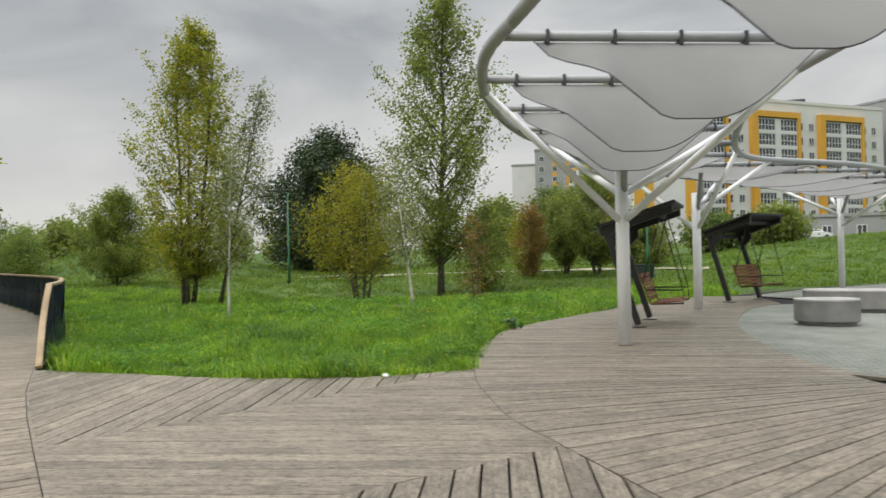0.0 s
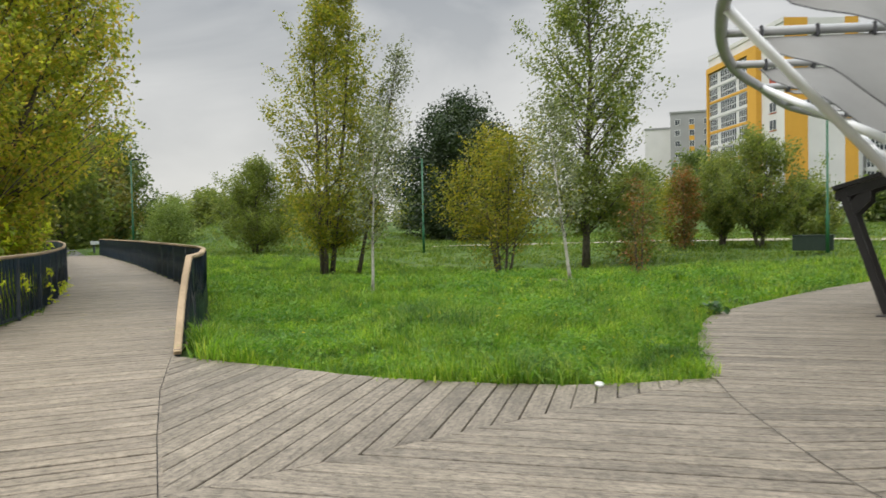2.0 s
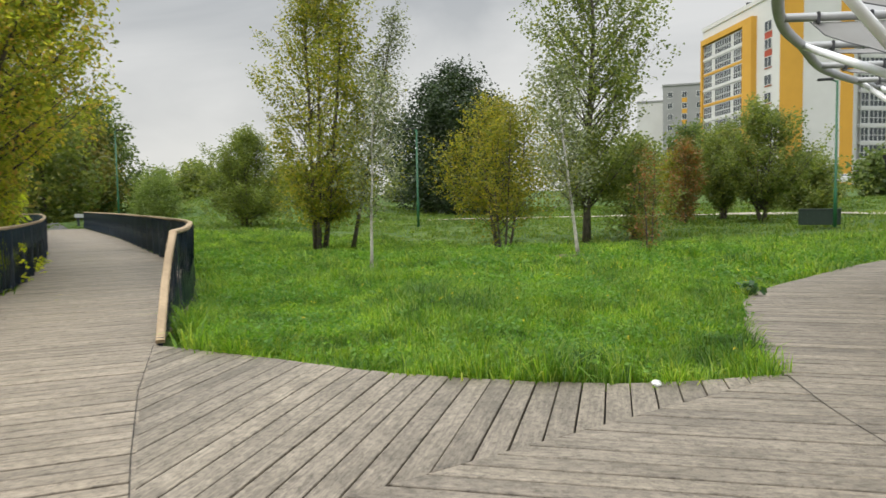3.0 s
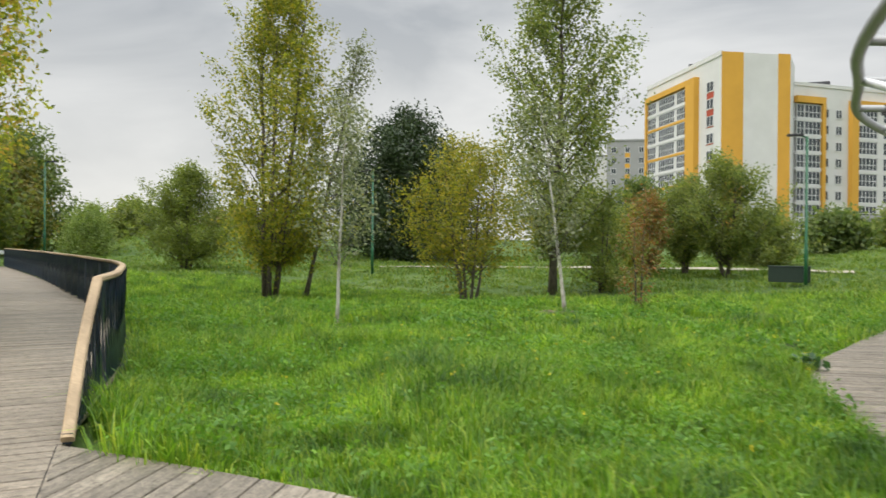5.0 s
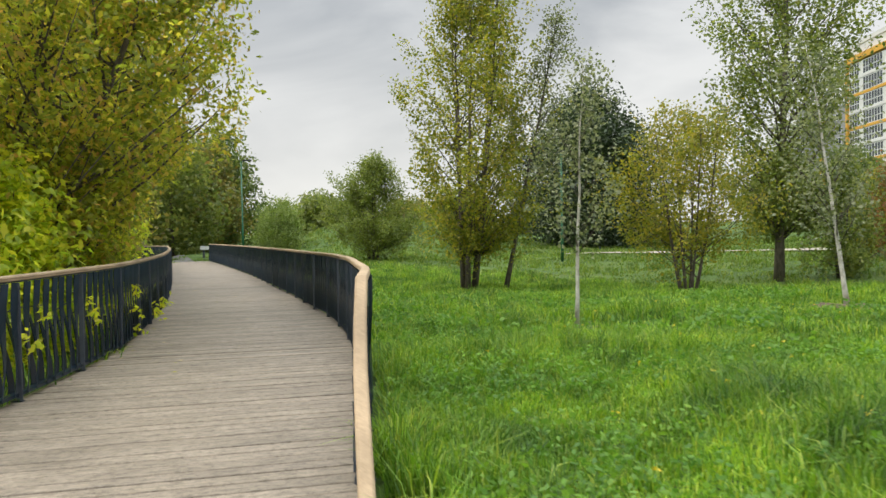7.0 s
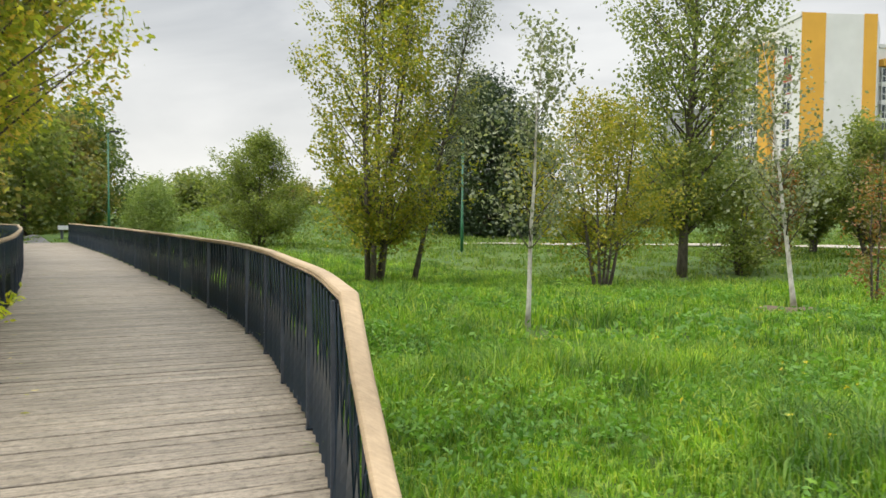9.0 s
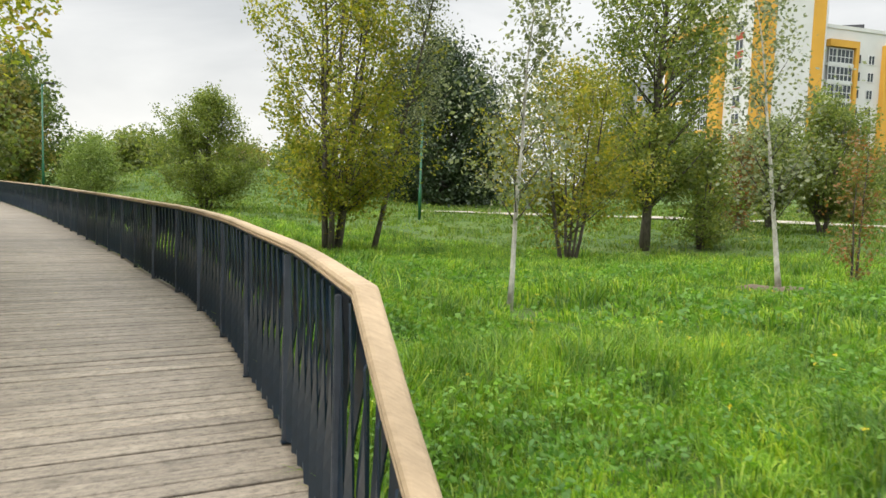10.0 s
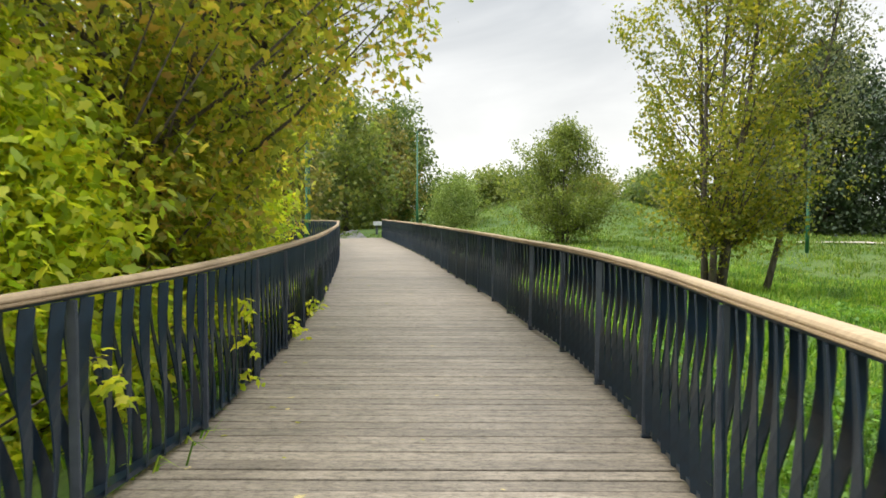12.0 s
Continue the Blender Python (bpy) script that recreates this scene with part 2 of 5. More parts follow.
L_GREEN = leaf_mat("mid_green_leaves", [(0.105, 0.15, 0.042), (0.17, 0.215, 0.06), (0.275, 0.29, 0.082)], 0.45, 0.55)
L_DARK = leaf_mat("dark_green_leaves", [(0.02, 0.042, 0.016), (0.035, 0.064, 0.022), (0.062, 0.09, 0.03)], 0.5, 0.15)
L_YELLOW = leaf_mat("yellowing_leaves", [(0.15, 0.18, 0.034), (0.25, 0.255, 0.036), (0.41, 0.33, 0.045)], 0.45, 0.56)
L_BUSH = leaf_mat("osier_leaves", [(0.11, 0.155, 0.035), (0.17, 0.215, 0.05), (0.25, 0.28, 0.065)], 0.5, 0.5)
L_SILVER = leaf_mat("grey_green_leaves", [(0.10, 0.13, 0.07), (0.19, 0.215, 0.125), (0.32, 0.335, 0.22)], 0.5, 0.4)
L_WILLOW = leaf_mat("willow_leaves", [(0.13, 0.20, 0.05), (0.20, 0.27, 0.07), (0.28, 0.34, 0.10)], 0.5, 0.4)
L_RED = leaf_mat("reddish_leaves", [(0.14, 0.16, 0.04), (0.22, 0.16, 0.045), (0.38, 0.14, 0.05)], 0.5, 0.35)
L_MAPLE = leaf_mat("maple_leaves", [(0.17, 0.215, 0.042), (0.24, 0.285, 0.046), (0.33, 0.355, 0.052), (0.46, 0.42, 0.062), (0.48, 0.30, 0.10)], 0.42, 0.66, 0.9, (0.82, 0.85, 0.8))
L_BRIGHT = leaf_mat("bright_maple_leaves", [(0.26, 0.36, 0.032), (0.40, 0.49, 0.042), (0.55, 0.58, 0.052), (0.68, 0.62, 0.065)], 0.42, 0.62, 1.3, (0.8, 0.85, 0.85), (1.15, 1.1, 1.0))
L_FAR = leaf_mat("distant_leaves", [(0.12, 0.15, 0.045), (0.20, 0.20, 0.055), (0.30, 0.235, 0.065)], 0.6, 0.45)
L_WOOD = leaf_mat("wood_leaves", [(0.075, 0.12, 0.04), (0.125, 0.175, 0.055), (0.19, 0.225, 0.07)], 0.6, 0.5)
BARK = bark_mat("brown_bark", (0.05, 0.042, 0.034), (0.135, 0.112, 0.09))
BARK_PALE = bark_mat("whitewashed_bark", (0.30, 0.27, 0.23), (0.62, 0.59, 0.53), (1, 1, 0.6), 9)


# ---- mesh helpers ----
def mesh_of(name, verts, faces, mat, smooth=False):
    me = bpy.data.meshes.new(name)
    me.from_pydata([tuple(v) for v in verts], [], faces)
    me.materials.append(mat)
    if smooth:
        me.polygons.foreach_set("use_smooth", [True] * len(me.polygons))
    me.update()
    return me


def poly_mesh(name, verts, loops, per, mat):
    """A mesh from arrays: verts n x 3, loops m x per."""
    me = bpy.data.meshes.new(name)
    me.vertices.add(len(verts))
    me.vertices.foreach_set("co", np.ascontiguousarray(verts, dtype=np.float32).ravel())
    count = len(loops)
    me.loops.add(count * per)
    me.loops.foreach_set("vertex_index", np.ascontiguousarray(loops, dtype=np.int32).ravel())
    me.polygons.add(count)
    me.polygons.foreach_set("loop_start", np.arange(0, count * per, per, dtype=np.int32))
    me.materials.append(mat)
    me.update(calc_edges=True)
    return me


def empty(name, loc=(0, 0, 0), label="", category="", group="", kind=""):
    ob = new(name)
    ob.location = loc
    ob.empty_display_size = 0.1
    return tagged(ob, label, category, group, kind)


def child(name, me, parent, m=None, label=""):
    ob = new(name, me)
    ob.parent = parent
    if m is not None:
        ob.matrix_basis = m
    return tagged(ob, label)


def part(name, bm, mat, parent, label=""):
    me = bpy.data.meshes.new(name)
    bm.to_mesh(me)
    bm.free()
    me.materials.append(mat)
    return child(name, me, parent, None, label)


def tube(points, radii, sides=8, cap=True):
    """Verts and faces of a tube along points."""
    pts = [Vector(p) for p in points]
    if isinstance(radii, (int, float)):
        radii = [radii] * len(pts)
    verts, faces = [], []
    side = None
    for k, p in enumerate(pts):
        d = (pts[min(k + 1, len(pts) - 1)] - pts[max(k - 1, 0)]).normalized()
        if side is None:
            side = d.cross(Vector((0, 0, 1)) if abs(d.z) < 0.9 else Vector((1, 0, 0))).normalized()
        side = (side - d * side.dot(d)).normalized()
        up = d.cross(side)
        for s in range(sides):
            a = 2 * math.pi * s / sides
            verts.append(p + (side * math.cos(a) + up * math.sin(a)) * radii[k])
    for k in range(len(pts) - 1):
        for s in range(sides):
            t = (s + 1) % sides
            faces.append((k * sides + s, k * sides + t, (k + 1) * sides + t, (k + 1) * sides + s))
    if cap:
        faces.append(tuple(range(sides - 1, -1, -1)))
        faces.append(tuple((len(pts) - 1) * sides + s for s in range(sides)))
    return verts, faces


def tubes_mesh(name, list_of, mat, sides=8):
    V, F = [], []
    for pts, rad in list_of:
        v, f = tube(pts, rad, sides)
        o = len(V)
        V += v
        F += [tuple(i + o for i in q) for q in f]
    return mesh_of(name, V, F, mat, True)


def box_bm(sx, sy, sz, at=(0, 0, 0), bevel=0.0, turn=None):
    bm = bmesh.new()
    bmesh.ops.create_cube(bm, size=1)
    bmesh.ops.scale(bm, vec=(sx, sy, sz), verts=bm.verts)
    if bevel:
        bmesh.ops.bevel(bm, geom=bm.edges[:], offset=bevel, segments=2, affect="EDGES")
    if turn is not None:
        bmesh.ops.transform(bm, matrix=turn, verts=bm.verts)
    bmesh.ops.translate(bm, vec=at, verts=bm.verts)
    return bm


def smooth_curve(pts, step=0.25):
    """A Catmull-Rom line through 2D points, resampled at even steps."""
    P = [np.array(p, float) for p in pts]
    P = [2 * P[0] - P[1]] + P + [2 * P[-1] - P[-2]]
    out = []
    for k in range(1, len(P) - 2):
        a, b, c, d = P[k - 1], P[k], P[k + 1], P[k + 2]
        for t in np.linspace(0, 1, 24, endpoint=False):
            out.append(0.5 * (2 * b + (c - a) * t + (2 * a - 5 * b + 4 * c - d) * t * t + (3 * b - a - 3 * c + d) * t ** 3))
    out.append(P[-2])
    out = np.array(out)
    s = np.r_[0, np.cumsum(np.linalg.norm(np.diff(out, axis=0), axis=1))]
    n = max(2, int(round(s[-1] / step)) + 1)
    q = np.linspace(0, s[-1], n)
    return np.stack([np.interp(q, s, out[:, 0]), np.interp(q, s, out[:, 1])], 1)


def in_poly(x, y, poly):
    """Which of the points lie inside a polygon."""
    p = np.asarray(poly, float)
    inside = np.zeros(np.shape(x), bool)
    j = len(p) - 1
    for i in range(len(p)):
        cross = (p[i, 1] > y) != (p[j, 1] > y)
        dy = p[j, 1] - p[i, 1]
        at = (p[j, 0] - p[i, 0]) * (y - p[i, 1]) / (dy if abs(dy) > 1e-9 else 1e-9) + p[i, 0]
        inside ^= cross & (x < at)
        j = i
    return inside


# ---- the plan ----
RAIL_R = smooth_curve([(-5.57, 6.74), (-6.24, 7.52), (-6.85, 8.31), (-7.57, 9.23), (-8.52, 10.27), (-9.55, 11.39), (-10.62, 12.43), (-11.77, 13.45), (-12.93, 14.35), (-14.13, 15.3), (-15.43, 16.35), (-18.78, 18.88), (-25.28, 23.78), (-32.98, 29.23), (-40.48, 34.43)])
RAIL_L = smooth_curve([(-8.78, 5.63), (-9.77, 7.16), (-10.82, 8.44), (-11.65, 9.38), (-12.7, 10.36), (-13.82, 11.34), (-14.95, 12.3), (-17.57, 14.43), (-24.82, 19.93), (-31.52, 24.78), (-35.21, 27.37), (-38.0, 28.17), (-41.0, 27.97)])
SEAM_A = [(-5.62, 6.70), (-4.35, 5.33), (-3.25, 4.26), (-2.35, 3.42), (-0.60, 1.80), (1.5, -0.2), (4.5, -3.2)]
GRASS_EDGE = smooth_curve([(-5.62, 6.72), (-4.4, 6.64), (-3.0, 6.50), (-2.2, 6.55), (-1.5, 6.66), (-0.78, 6.90), (0.08, 7.48)], 0.2)
GRASS_EDGE2 = smooth_curve([(0.08, 7.48), (-0.17, 8.9), (-0.32, 10.5), (-0.31, 12.0), (0.02, 13.3), (0.5, 14.55), (0.95, 15.8), (1.65, 17.5), (2.6, 19.4), (4.3, 22.2), (6.8, 25.6), (10.5, 29.2), (16, 32.5), (26, 36)], 0.3)
PAVER_EDGE = smooth_curve([(7.6, 17.9), (5.6, 18.4), (4.6, 17.2), (3.95, 14.6), (3.70, 12.5), (3.72, 10.5), (3.88, 9.14), (4.15, 8.1), (4.6, 7.45), (5.5, 6.9), (7.0, 6.6), (9.0, 7.0), (11.0, 8.6)], 0.3)
SEAM_B = smooth_curve([(0.10, 7.46), (0.28, 6.78), (0.47, 6.22), (0.95, 5.05), (1.48, 4.22), (2.0, 3.42), (2.6, 2.45), (3.3, 1.2), (4.1, -0.4), (5.2, -2.6)], 0.1)


def ground_z(x, y):
    """The height of the ground: a hollow among the trees, a mound far off, a bank up to the houses."""
    x, y = np.asarray(x, float), np.asarray(y, float)
    z = -0.09 + 0.0 * x
    z = z - 0.62 * np.exp(-(((x + 9.5) / 9) ** 2 + ((y - 30) / 6.5) ** 2))
    z = z - 0.25 * np.exp(-(((x + 14) / 5) ** 2 + ((y - 21) / 5) ** 2))
    far = np.clip((y - 30 + 0.25 * x) / 90, 0, 1)
    z = z + 2.6 * far * far * (3 - 2 * far)
    z = z + 2.5 * np.exp(-(((x + 40) / 9) ** 2 + ((y - 52) / 7) ** 2))
    z = z + 1.5 * np.exp(-(((x - 22) / 12) ** 2 + ((y - 62) / 12) ** 2))
    z = z + 0.3 * np.clip((-x - 20) / 20, 0, 1)
    d = (x + 9.75) * -0.629 + (y - 7.18) * -0.777
    q = np.clip((d + 0.2) / 2.5, 0, 1) * np.clip((y - 4.5) / 3, 0, 1)
    z = z - 0.8 * q * q * (3 - 2 * q)
    corr = np.exp(-((d + 1.9) / 2.6) ** 4) * np.clip((-x - 14) / 8, 0, 1) * np.clip((x + 46) / 6, 0, 1)
    z = z * (1 - corr) - 0.30 * corr
    return z + 0.04 * np.sin(x * 0.9 + 1.3 * np.sin(y * 0.5)) * np.cos(y * 0.7)


# ---- the large structure ----
def ground_axis(lo, hi, fine_lo, fine_hi, step):
    a = np.arange(fine_lo, fine_hi + step / 2, step)
    up, q = [], fine_hi
    d = step
    while q < hi:
        d *= 1.25
        q += d
        up.append(min(q, hi))
    dn, q, d = [], fine_lo, step
    while q > lo:
        d *= 1.25
        q -= d
        dn.append(max(q, lo))
    return np.r_[dn[::-1], a, up]


gx = ground_axis(-2500, 2500, -45, 16, 0.6)
gy = ground_axis(-2500, 2500, -6, 60, 0.6)
GX, GY = np.meshgrid(gx, gy)
GZ = ground_z(GX, GY)
nx, ny = len(gx), len(gy)
idx = np.arange(nx * ny).reshape(ny, nx)
quads = np.stack([idx[:-1, :-1], idx[:-1, 1:], idx[1:, 1:], idx[1:, :-1]], -1).reshape(-1, 4)
ground = new("ground", poly_mesh("ground", np.stack([GX, GY, GZ], -1).reshape(-1, 3), quads, 4, GROUND))
tagged(ground, "uneven green meadow ground with mown hollow and mound", "ground", kind="structure")


def flat_sheet(name, outline, z, mat, thick=0.02):
    bm = bmesh.new()
    f = bm.faces.new([bm.verts.new((x, y, z)) for x, y in outline])
    f.normal_update()
    if f.normal.z < 0:
        f.normal_flip()
    bmesh.ops.triangulate(bm, faces=[f])
    me = bpy.data.meshes.new(name)
    bm.to_mesh(me)
    bm.free()
    me.materials.append(mat)
    return new(name, me)


def flat_ribbon(name, left, right, mat, z=None, lift=0.0, drop=0.0):
    V, F = [], []
    n = len(left)
    for (ax, ay), (bx, by) in zip(left, right):
        za = z if z is not None else float(ground_z(ax, ay)) + lift
        zb = z if z is not None else float(ground_z(bx, by)) + lift
        V += [(ax, ay, za), (bx, by, zb)]
    for k in range(n - 1):
        F.append((2 * k, 2 * k + 1, 2 * k + 3, 2 * k + 2))
    return new(name, mesh_of(name, V, F, mat))


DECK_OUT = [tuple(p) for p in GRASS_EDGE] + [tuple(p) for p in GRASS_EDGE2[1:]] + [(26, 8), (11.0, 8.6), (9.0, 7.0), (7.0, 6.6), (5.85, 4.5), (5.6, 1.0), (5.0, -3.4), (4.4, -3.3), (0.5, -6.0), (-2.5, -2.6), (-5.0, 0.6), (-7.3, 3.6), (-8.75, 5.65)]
# added sheet under the boards; its near-black stands in for shade in the gaps
sub = flat_sheet("deck_gap_shade", DECK_OUT, -0.052, GAP_SHADE)
tagged(sub, "near-black sheet under the boardwalk boards, stands in for shade in the gaps", "floor", kind="structure")


def at_len(curve, s):
    """The point and tangent of a curve at length s."""
    d = np.r_[0, np.cumsum(np.linalg.norm(np.diff(curve, axis=0), axis=1))]
    p = np.array([np.interp(s, d, curve[:, 0]), np.interp(s, d, curve[:, 1])])
    q = np.array([np.interp(s + 0.15, d, curve[:, 0]), np.interp(s + 0.15, d, curve[:, 1])])
    r = np.array([np.interp(s - 0.15, d, curve[:, 0]), np.interp(s - 0.15, d, curve[:, 1])])
    t = (q - r) / max(1e-9, np.linalg.norm(q - r))
    return p, t


def length(curve):
    return float(np.linalg.norm(np.diff(curve, axis=0), axis=1).sum())


# ---- rails of the footbridge ----
RAIL_H, POST_GAP, SLAT_GAP = 1.026, 1.43, 0.096


def slat_mesh(height, lean, bow, twist, layer):
    """A flat steel band; local x runs along the rail. It leans by lean from top to foot and bows by bow."""
    V, F = [], []
    n, w, th = 12, 0.036, 0.004
    for k in range(n):
        t = k / (n - 1)
        e = t * t * (3 - 2 * t)
        sway = lean * (0.5 - e) + bow * math.sin(2 * math.pi * t)
        yaw = twist * math.cos(math.pi * t) + 0.08
        c, s = math.cos(yaw), math.sin(yaw)
        for a, b in ((-w, -th), (w, -th), (w, th), (-w, th)):
            V.append((sway + a * c - b * s, layer + a * s + b * c, 0.05 + t * (height - 0.05)))
    for k in range(n - 1):
        for q in range(4):
            r = (q + 1) % 4
            F.append((4 * k + q, 4 * k + r, 4 * k + 4 + r, 4 * k + 4 + q))
    F.append((3, 2, 1, 0))
    F.append(tuple(4 * (n - 1) + q for q in range(4)))
    return mesh_of("slat", V, F, RAIL_STEEL)


def handrail_mesh(points, name="handrail"):
    """A rounded timber cap along 3D points."""
    prof = [(-0.037, 0.0), (-0.044, 0.006), (-0.044, 0.014), (-0.038, 0.017), (-0.038, 0.021), (-0.044, 0.024), (-0.044, 0.032), (-0.037, 0.043), (-0.026, 0.048), (0.026, 0.048), (0.037, 0.043), (0.044, 0.032), (0.044, 0.024), (0.038, 0.021), (0.038, 0.017), (0.044, 0.014), (0.044, 0.006), (0.037, 0.0)]
    V, F = [], []
    P = [Vector(p) for p in points]
    m = len(prof)
    for k, p in enumerate(P):
        a = (p - P[k - 1]).normalized() if k else (P[1] - p).normalized()
        b = (P[k + 1] - p).normalized() if k < len(P) - 1 else a
        d = (a + b).normalized()
        side = Vector((d.x, d.y, 0)).normalized().cross(Vector((0, 0, 1)))
        up = side.cross(d)
        for u, v in prof:
            V.append(p + side * u + up * (v / max(0.5, a.dot(d))))
    for k in range(len(P) - 1):
        for q in range(m):
            r = (q + 1) % m
            F.append((k * m + q, (k + 1) * m + q, (k + 1) * m + r, k * m + r))
    F.append(tuple(range(m)))
    F.append(tuple((len(P) - 1) * m + q for q in range(m - 1, -1, -1)))
    return mesh_of(name, V, F, RAIL_WOOD)


def bar_mesh(name, points, w, h, mat):
    """A flat bar along points, its top at the points."""
    V, F = [], []
    P = [Vector(p) for p in points]
    for k, p in enumerate(P):
        d = (P[min(k + 1, len(P) - 1)] - P[max(k - 1, 0)]).normalized()
        side = Vector((d.x, d.y, 0)).normalized().cross(Vector((0, 0, 1)))
        for u, v in ((-w, 0), (w, 0), (w, -h), (-w, -h)):
            V.append(p + side * u + Vector((0, 0, v)))
    for k in range(len(P) - 1):
        for q in range(4):
            r = (q + 1) % 4
            F.append((4 * k + q, 4 * k + 4 + q, 4 * k + 4 + r, 4 * k + r))
    F += [(0, 1, 2, 3), tuple(4 * (len(P) - 1) + q for q in (3, 2, 1, 0))]
    return mesh_of(name, V, F, mat)


UPRIGHT = [slat_mesh(RAIL_H, a, b, 0.42, 0.0) for a, b in ((-0.05, 0.026), (-0.08, 0.03), (-0.02, 0.02))]
LEANING = [slat_mesh(RAIL_H, a, b, -0.34, 0.0) for a, b in ((0.26, 0.02), (0.22, 0.028), (0.28, 0.012))]
POST = bpy.data.meshes.new("post")
_b = box_bm(0.018, 0.05, RAIL_H + 0.06, (0, 0, RAIL_H / 2 - 0.03), 0.004)
_b.to_mesh(POST)
_b.free()
POST.materials.append(STEEL_GREY)


FOOT = bpy.data.meshes.new("foot")
_b = box_bm(0.05, 0.13, 0.012, (0, 0, 0.007), 0.003)
_b.to_mesh(FOOT)
_b.free()
FOOT.materials.append(RAIL_STEEL)


def railing(name, curve, ramp_len, inner, label):
    """A rail along a curve; the cap climbs from the deck over the first ramp_len metres; inner: the deck's side."""
    root = empty(name, (0, 0, 0), label, "railing", "footbridge railings")
    total = length(curve)

    def top(s):
        return RAIL_H if s >= ramp_len else max(0.0, RAIL_H * s / max(ramp_len, 1e-6))

    cap, low, high = [], [], []
    for s in np.r_[np.linspace(0, ramp_len, 5), np.arange(ramp_len + 0.3, total, 0.4)] if ramp_len else np.arange(0, total, 0.4):
        (x, y), _ = at_len(curve, s)
        cap.append((x, y, top(s) + 0.015))
        high.append((x, y, top(s) + 0.014))
        low.append((x, y, 0.075))
    child("handrail", handrail_mesh(cap), root, None, "pale tan timber handrail")
    child("top_bar", bar_mesh("top_bar", high, 0.03, 0.012, RAIL_STEEL), root)
    child("bottom_bar", bar_mesh("bottom_bar", low, 0.034, 0.030, RAIL_STEEL), root)
    rng = random.Random(7)
    s = ramp_len + 0.2 if ramp_len else 0.55
    while s < total:
        (x, y), t = at_len(curve, s)
        child("post", POST, root, pose(x - t[1] * 0.035 * inner, y + t[0] * 0.035 * inner, 0, 0, 0, math.degrees(math.atan2(t[1], t[0]))), "")
        child("foot", FOOT, root, pose(x, y, 0, 0, 0, math.degrees(math.atan2(t[1], t[0]))))
        s += POST_GAP
    k, s, far = 0, 0.12, []
    while s < total:
        (x, y), t = at_len(curve, s)
        m = pose(x, y, 0, 0, 0, math.degrees(math.atan2(t[1], t[0])) + rng.uniform(-3, 3))
        me = (UPRIGHT if k % 2 or ramp_len < s + 0.08 < ramp_len + 0.3 else LEANING)[rng.randrange(3)]
        m = m @ Matrix.Translation((rng.uniform(-0.012, 0.012), inner * (0.034 if k % 2 else -0.034), 0))
        if s < ramp_len:
            lean = 0.0 if k % 2 else 0.14 * top(s)
            h = top(max(0.0, s - lean / 2 - 0.06)) - 0.01
            if h > 0.12:
                child("slat", slat_mesh(h, lean, 0.012, 0.42 if k % 2 else -0.34, 0.0), root, m)
        elif k < 296:
            child("slat", me, root, m)
        else:
            far.append((me, m))
        k += 1
        s += SLAT_GAP
    if far:
        V, F = [], []
        for me, m in far:
            o = len(V)
            V += [m @ v.co for v in me.vertices]
            F += [tuple(i + o for i in p.vertices) for p in me.polygons]
        tagged(child("far_slats", mesh_of("far_slats", V, F, RAIL_STEEL), root), kind="stuff")
    return root


railing("bridge_railing", RAIL_R, 1.75, 1, "blue-black steel railing with swaying slats, sloping timber end cap")
railing("bridge_railing", RAIL_L, 0.0, -1, "blue-black steel slat railing with tan timber cap beside foliage")


# ---- lamps ----
def street_lamp(x, y, z, height, yaw, label, mat=GREEN_POLE):
    root = empty("street_lamp", (x, y, z), label, "street lamp", "green park lamps")
    pts = [(0, 0, -0.1), (0, 0, height * 0.25), (0, 0, height * 0.26), (0, 0, height)]
    child("pole", tubes_mesh("pole", [(pts, [0.075, 0.075, 0.055, 0.045])], mat, 10), root)
    child("arm", tubes_mesh("arm", [([(0, 0, height - 0.05), (0.25, 0, height + 0.05)], [0.035, 0.03])], mat, 8), root)
    part("lamp_head", box_bm(0.62, 0.22, 0.09, (0.42, 0, height + 0.07), 0.03), ROOF_DARK, root, "flat dark lamp head")
    root.rotation_euler = (0, 0, radians(yaw))
    return root


street_lamp(-17.56, 36.9, 0.05, 5.2, 180, "slim green lamp post standing in meadow grass")
street_lamp(-40.6, 37.3, 0.6, 5.9, 20, "slim green lamp post beside the footbridge")
street_lamp(2.40, 34.4, 0.1, 5.75, 180, "green lamp post beside a dark box")
street_lamp(-34.6, 25.3, 0.0, 5.6, 160, "green lamp post behind the railing and foliage")
street_lamp(-44.5, 32.0, 0.3, 5.6, 160, "green lamp post standing before dark trees")
street_lamp(-60.5, 48.6, 0.3, 5.2, 0, "distant green lamp post before the wood")


# ---- canopies ----
def closed_curve(pts, n=90):
    """A smooth closed outline through 2D points, evenly resampled."""
    m = len(pts)
    P = [np.array(p, float) for p in pts]
    out = []
    for k in range(m):
        a, b, c, d = P[k - 1], P[k], P[(k + 1) % m], P[(k + 2) % m]
        for t in np.linspace(0, 1, 16, endpoint=False):
            out.append(0.5 * (2 * b + (c - a) * t + (2 * a - 5 * b + 4 * c - d) * t * t + (3 * b - a - 3 * c + d) * t ** 3))
    out = np.array(out + [out[0]])
    s = np.r_[0, np.cumsum(np.linalg.norm(np.diff(out, axis=0), axis=1))]
    q = np.linspace(0, s[-1], n + 1)
    return np.stack([np.interp(q, s, out[:, 0]), np.interp(q, s, out[:, 1])], 1)


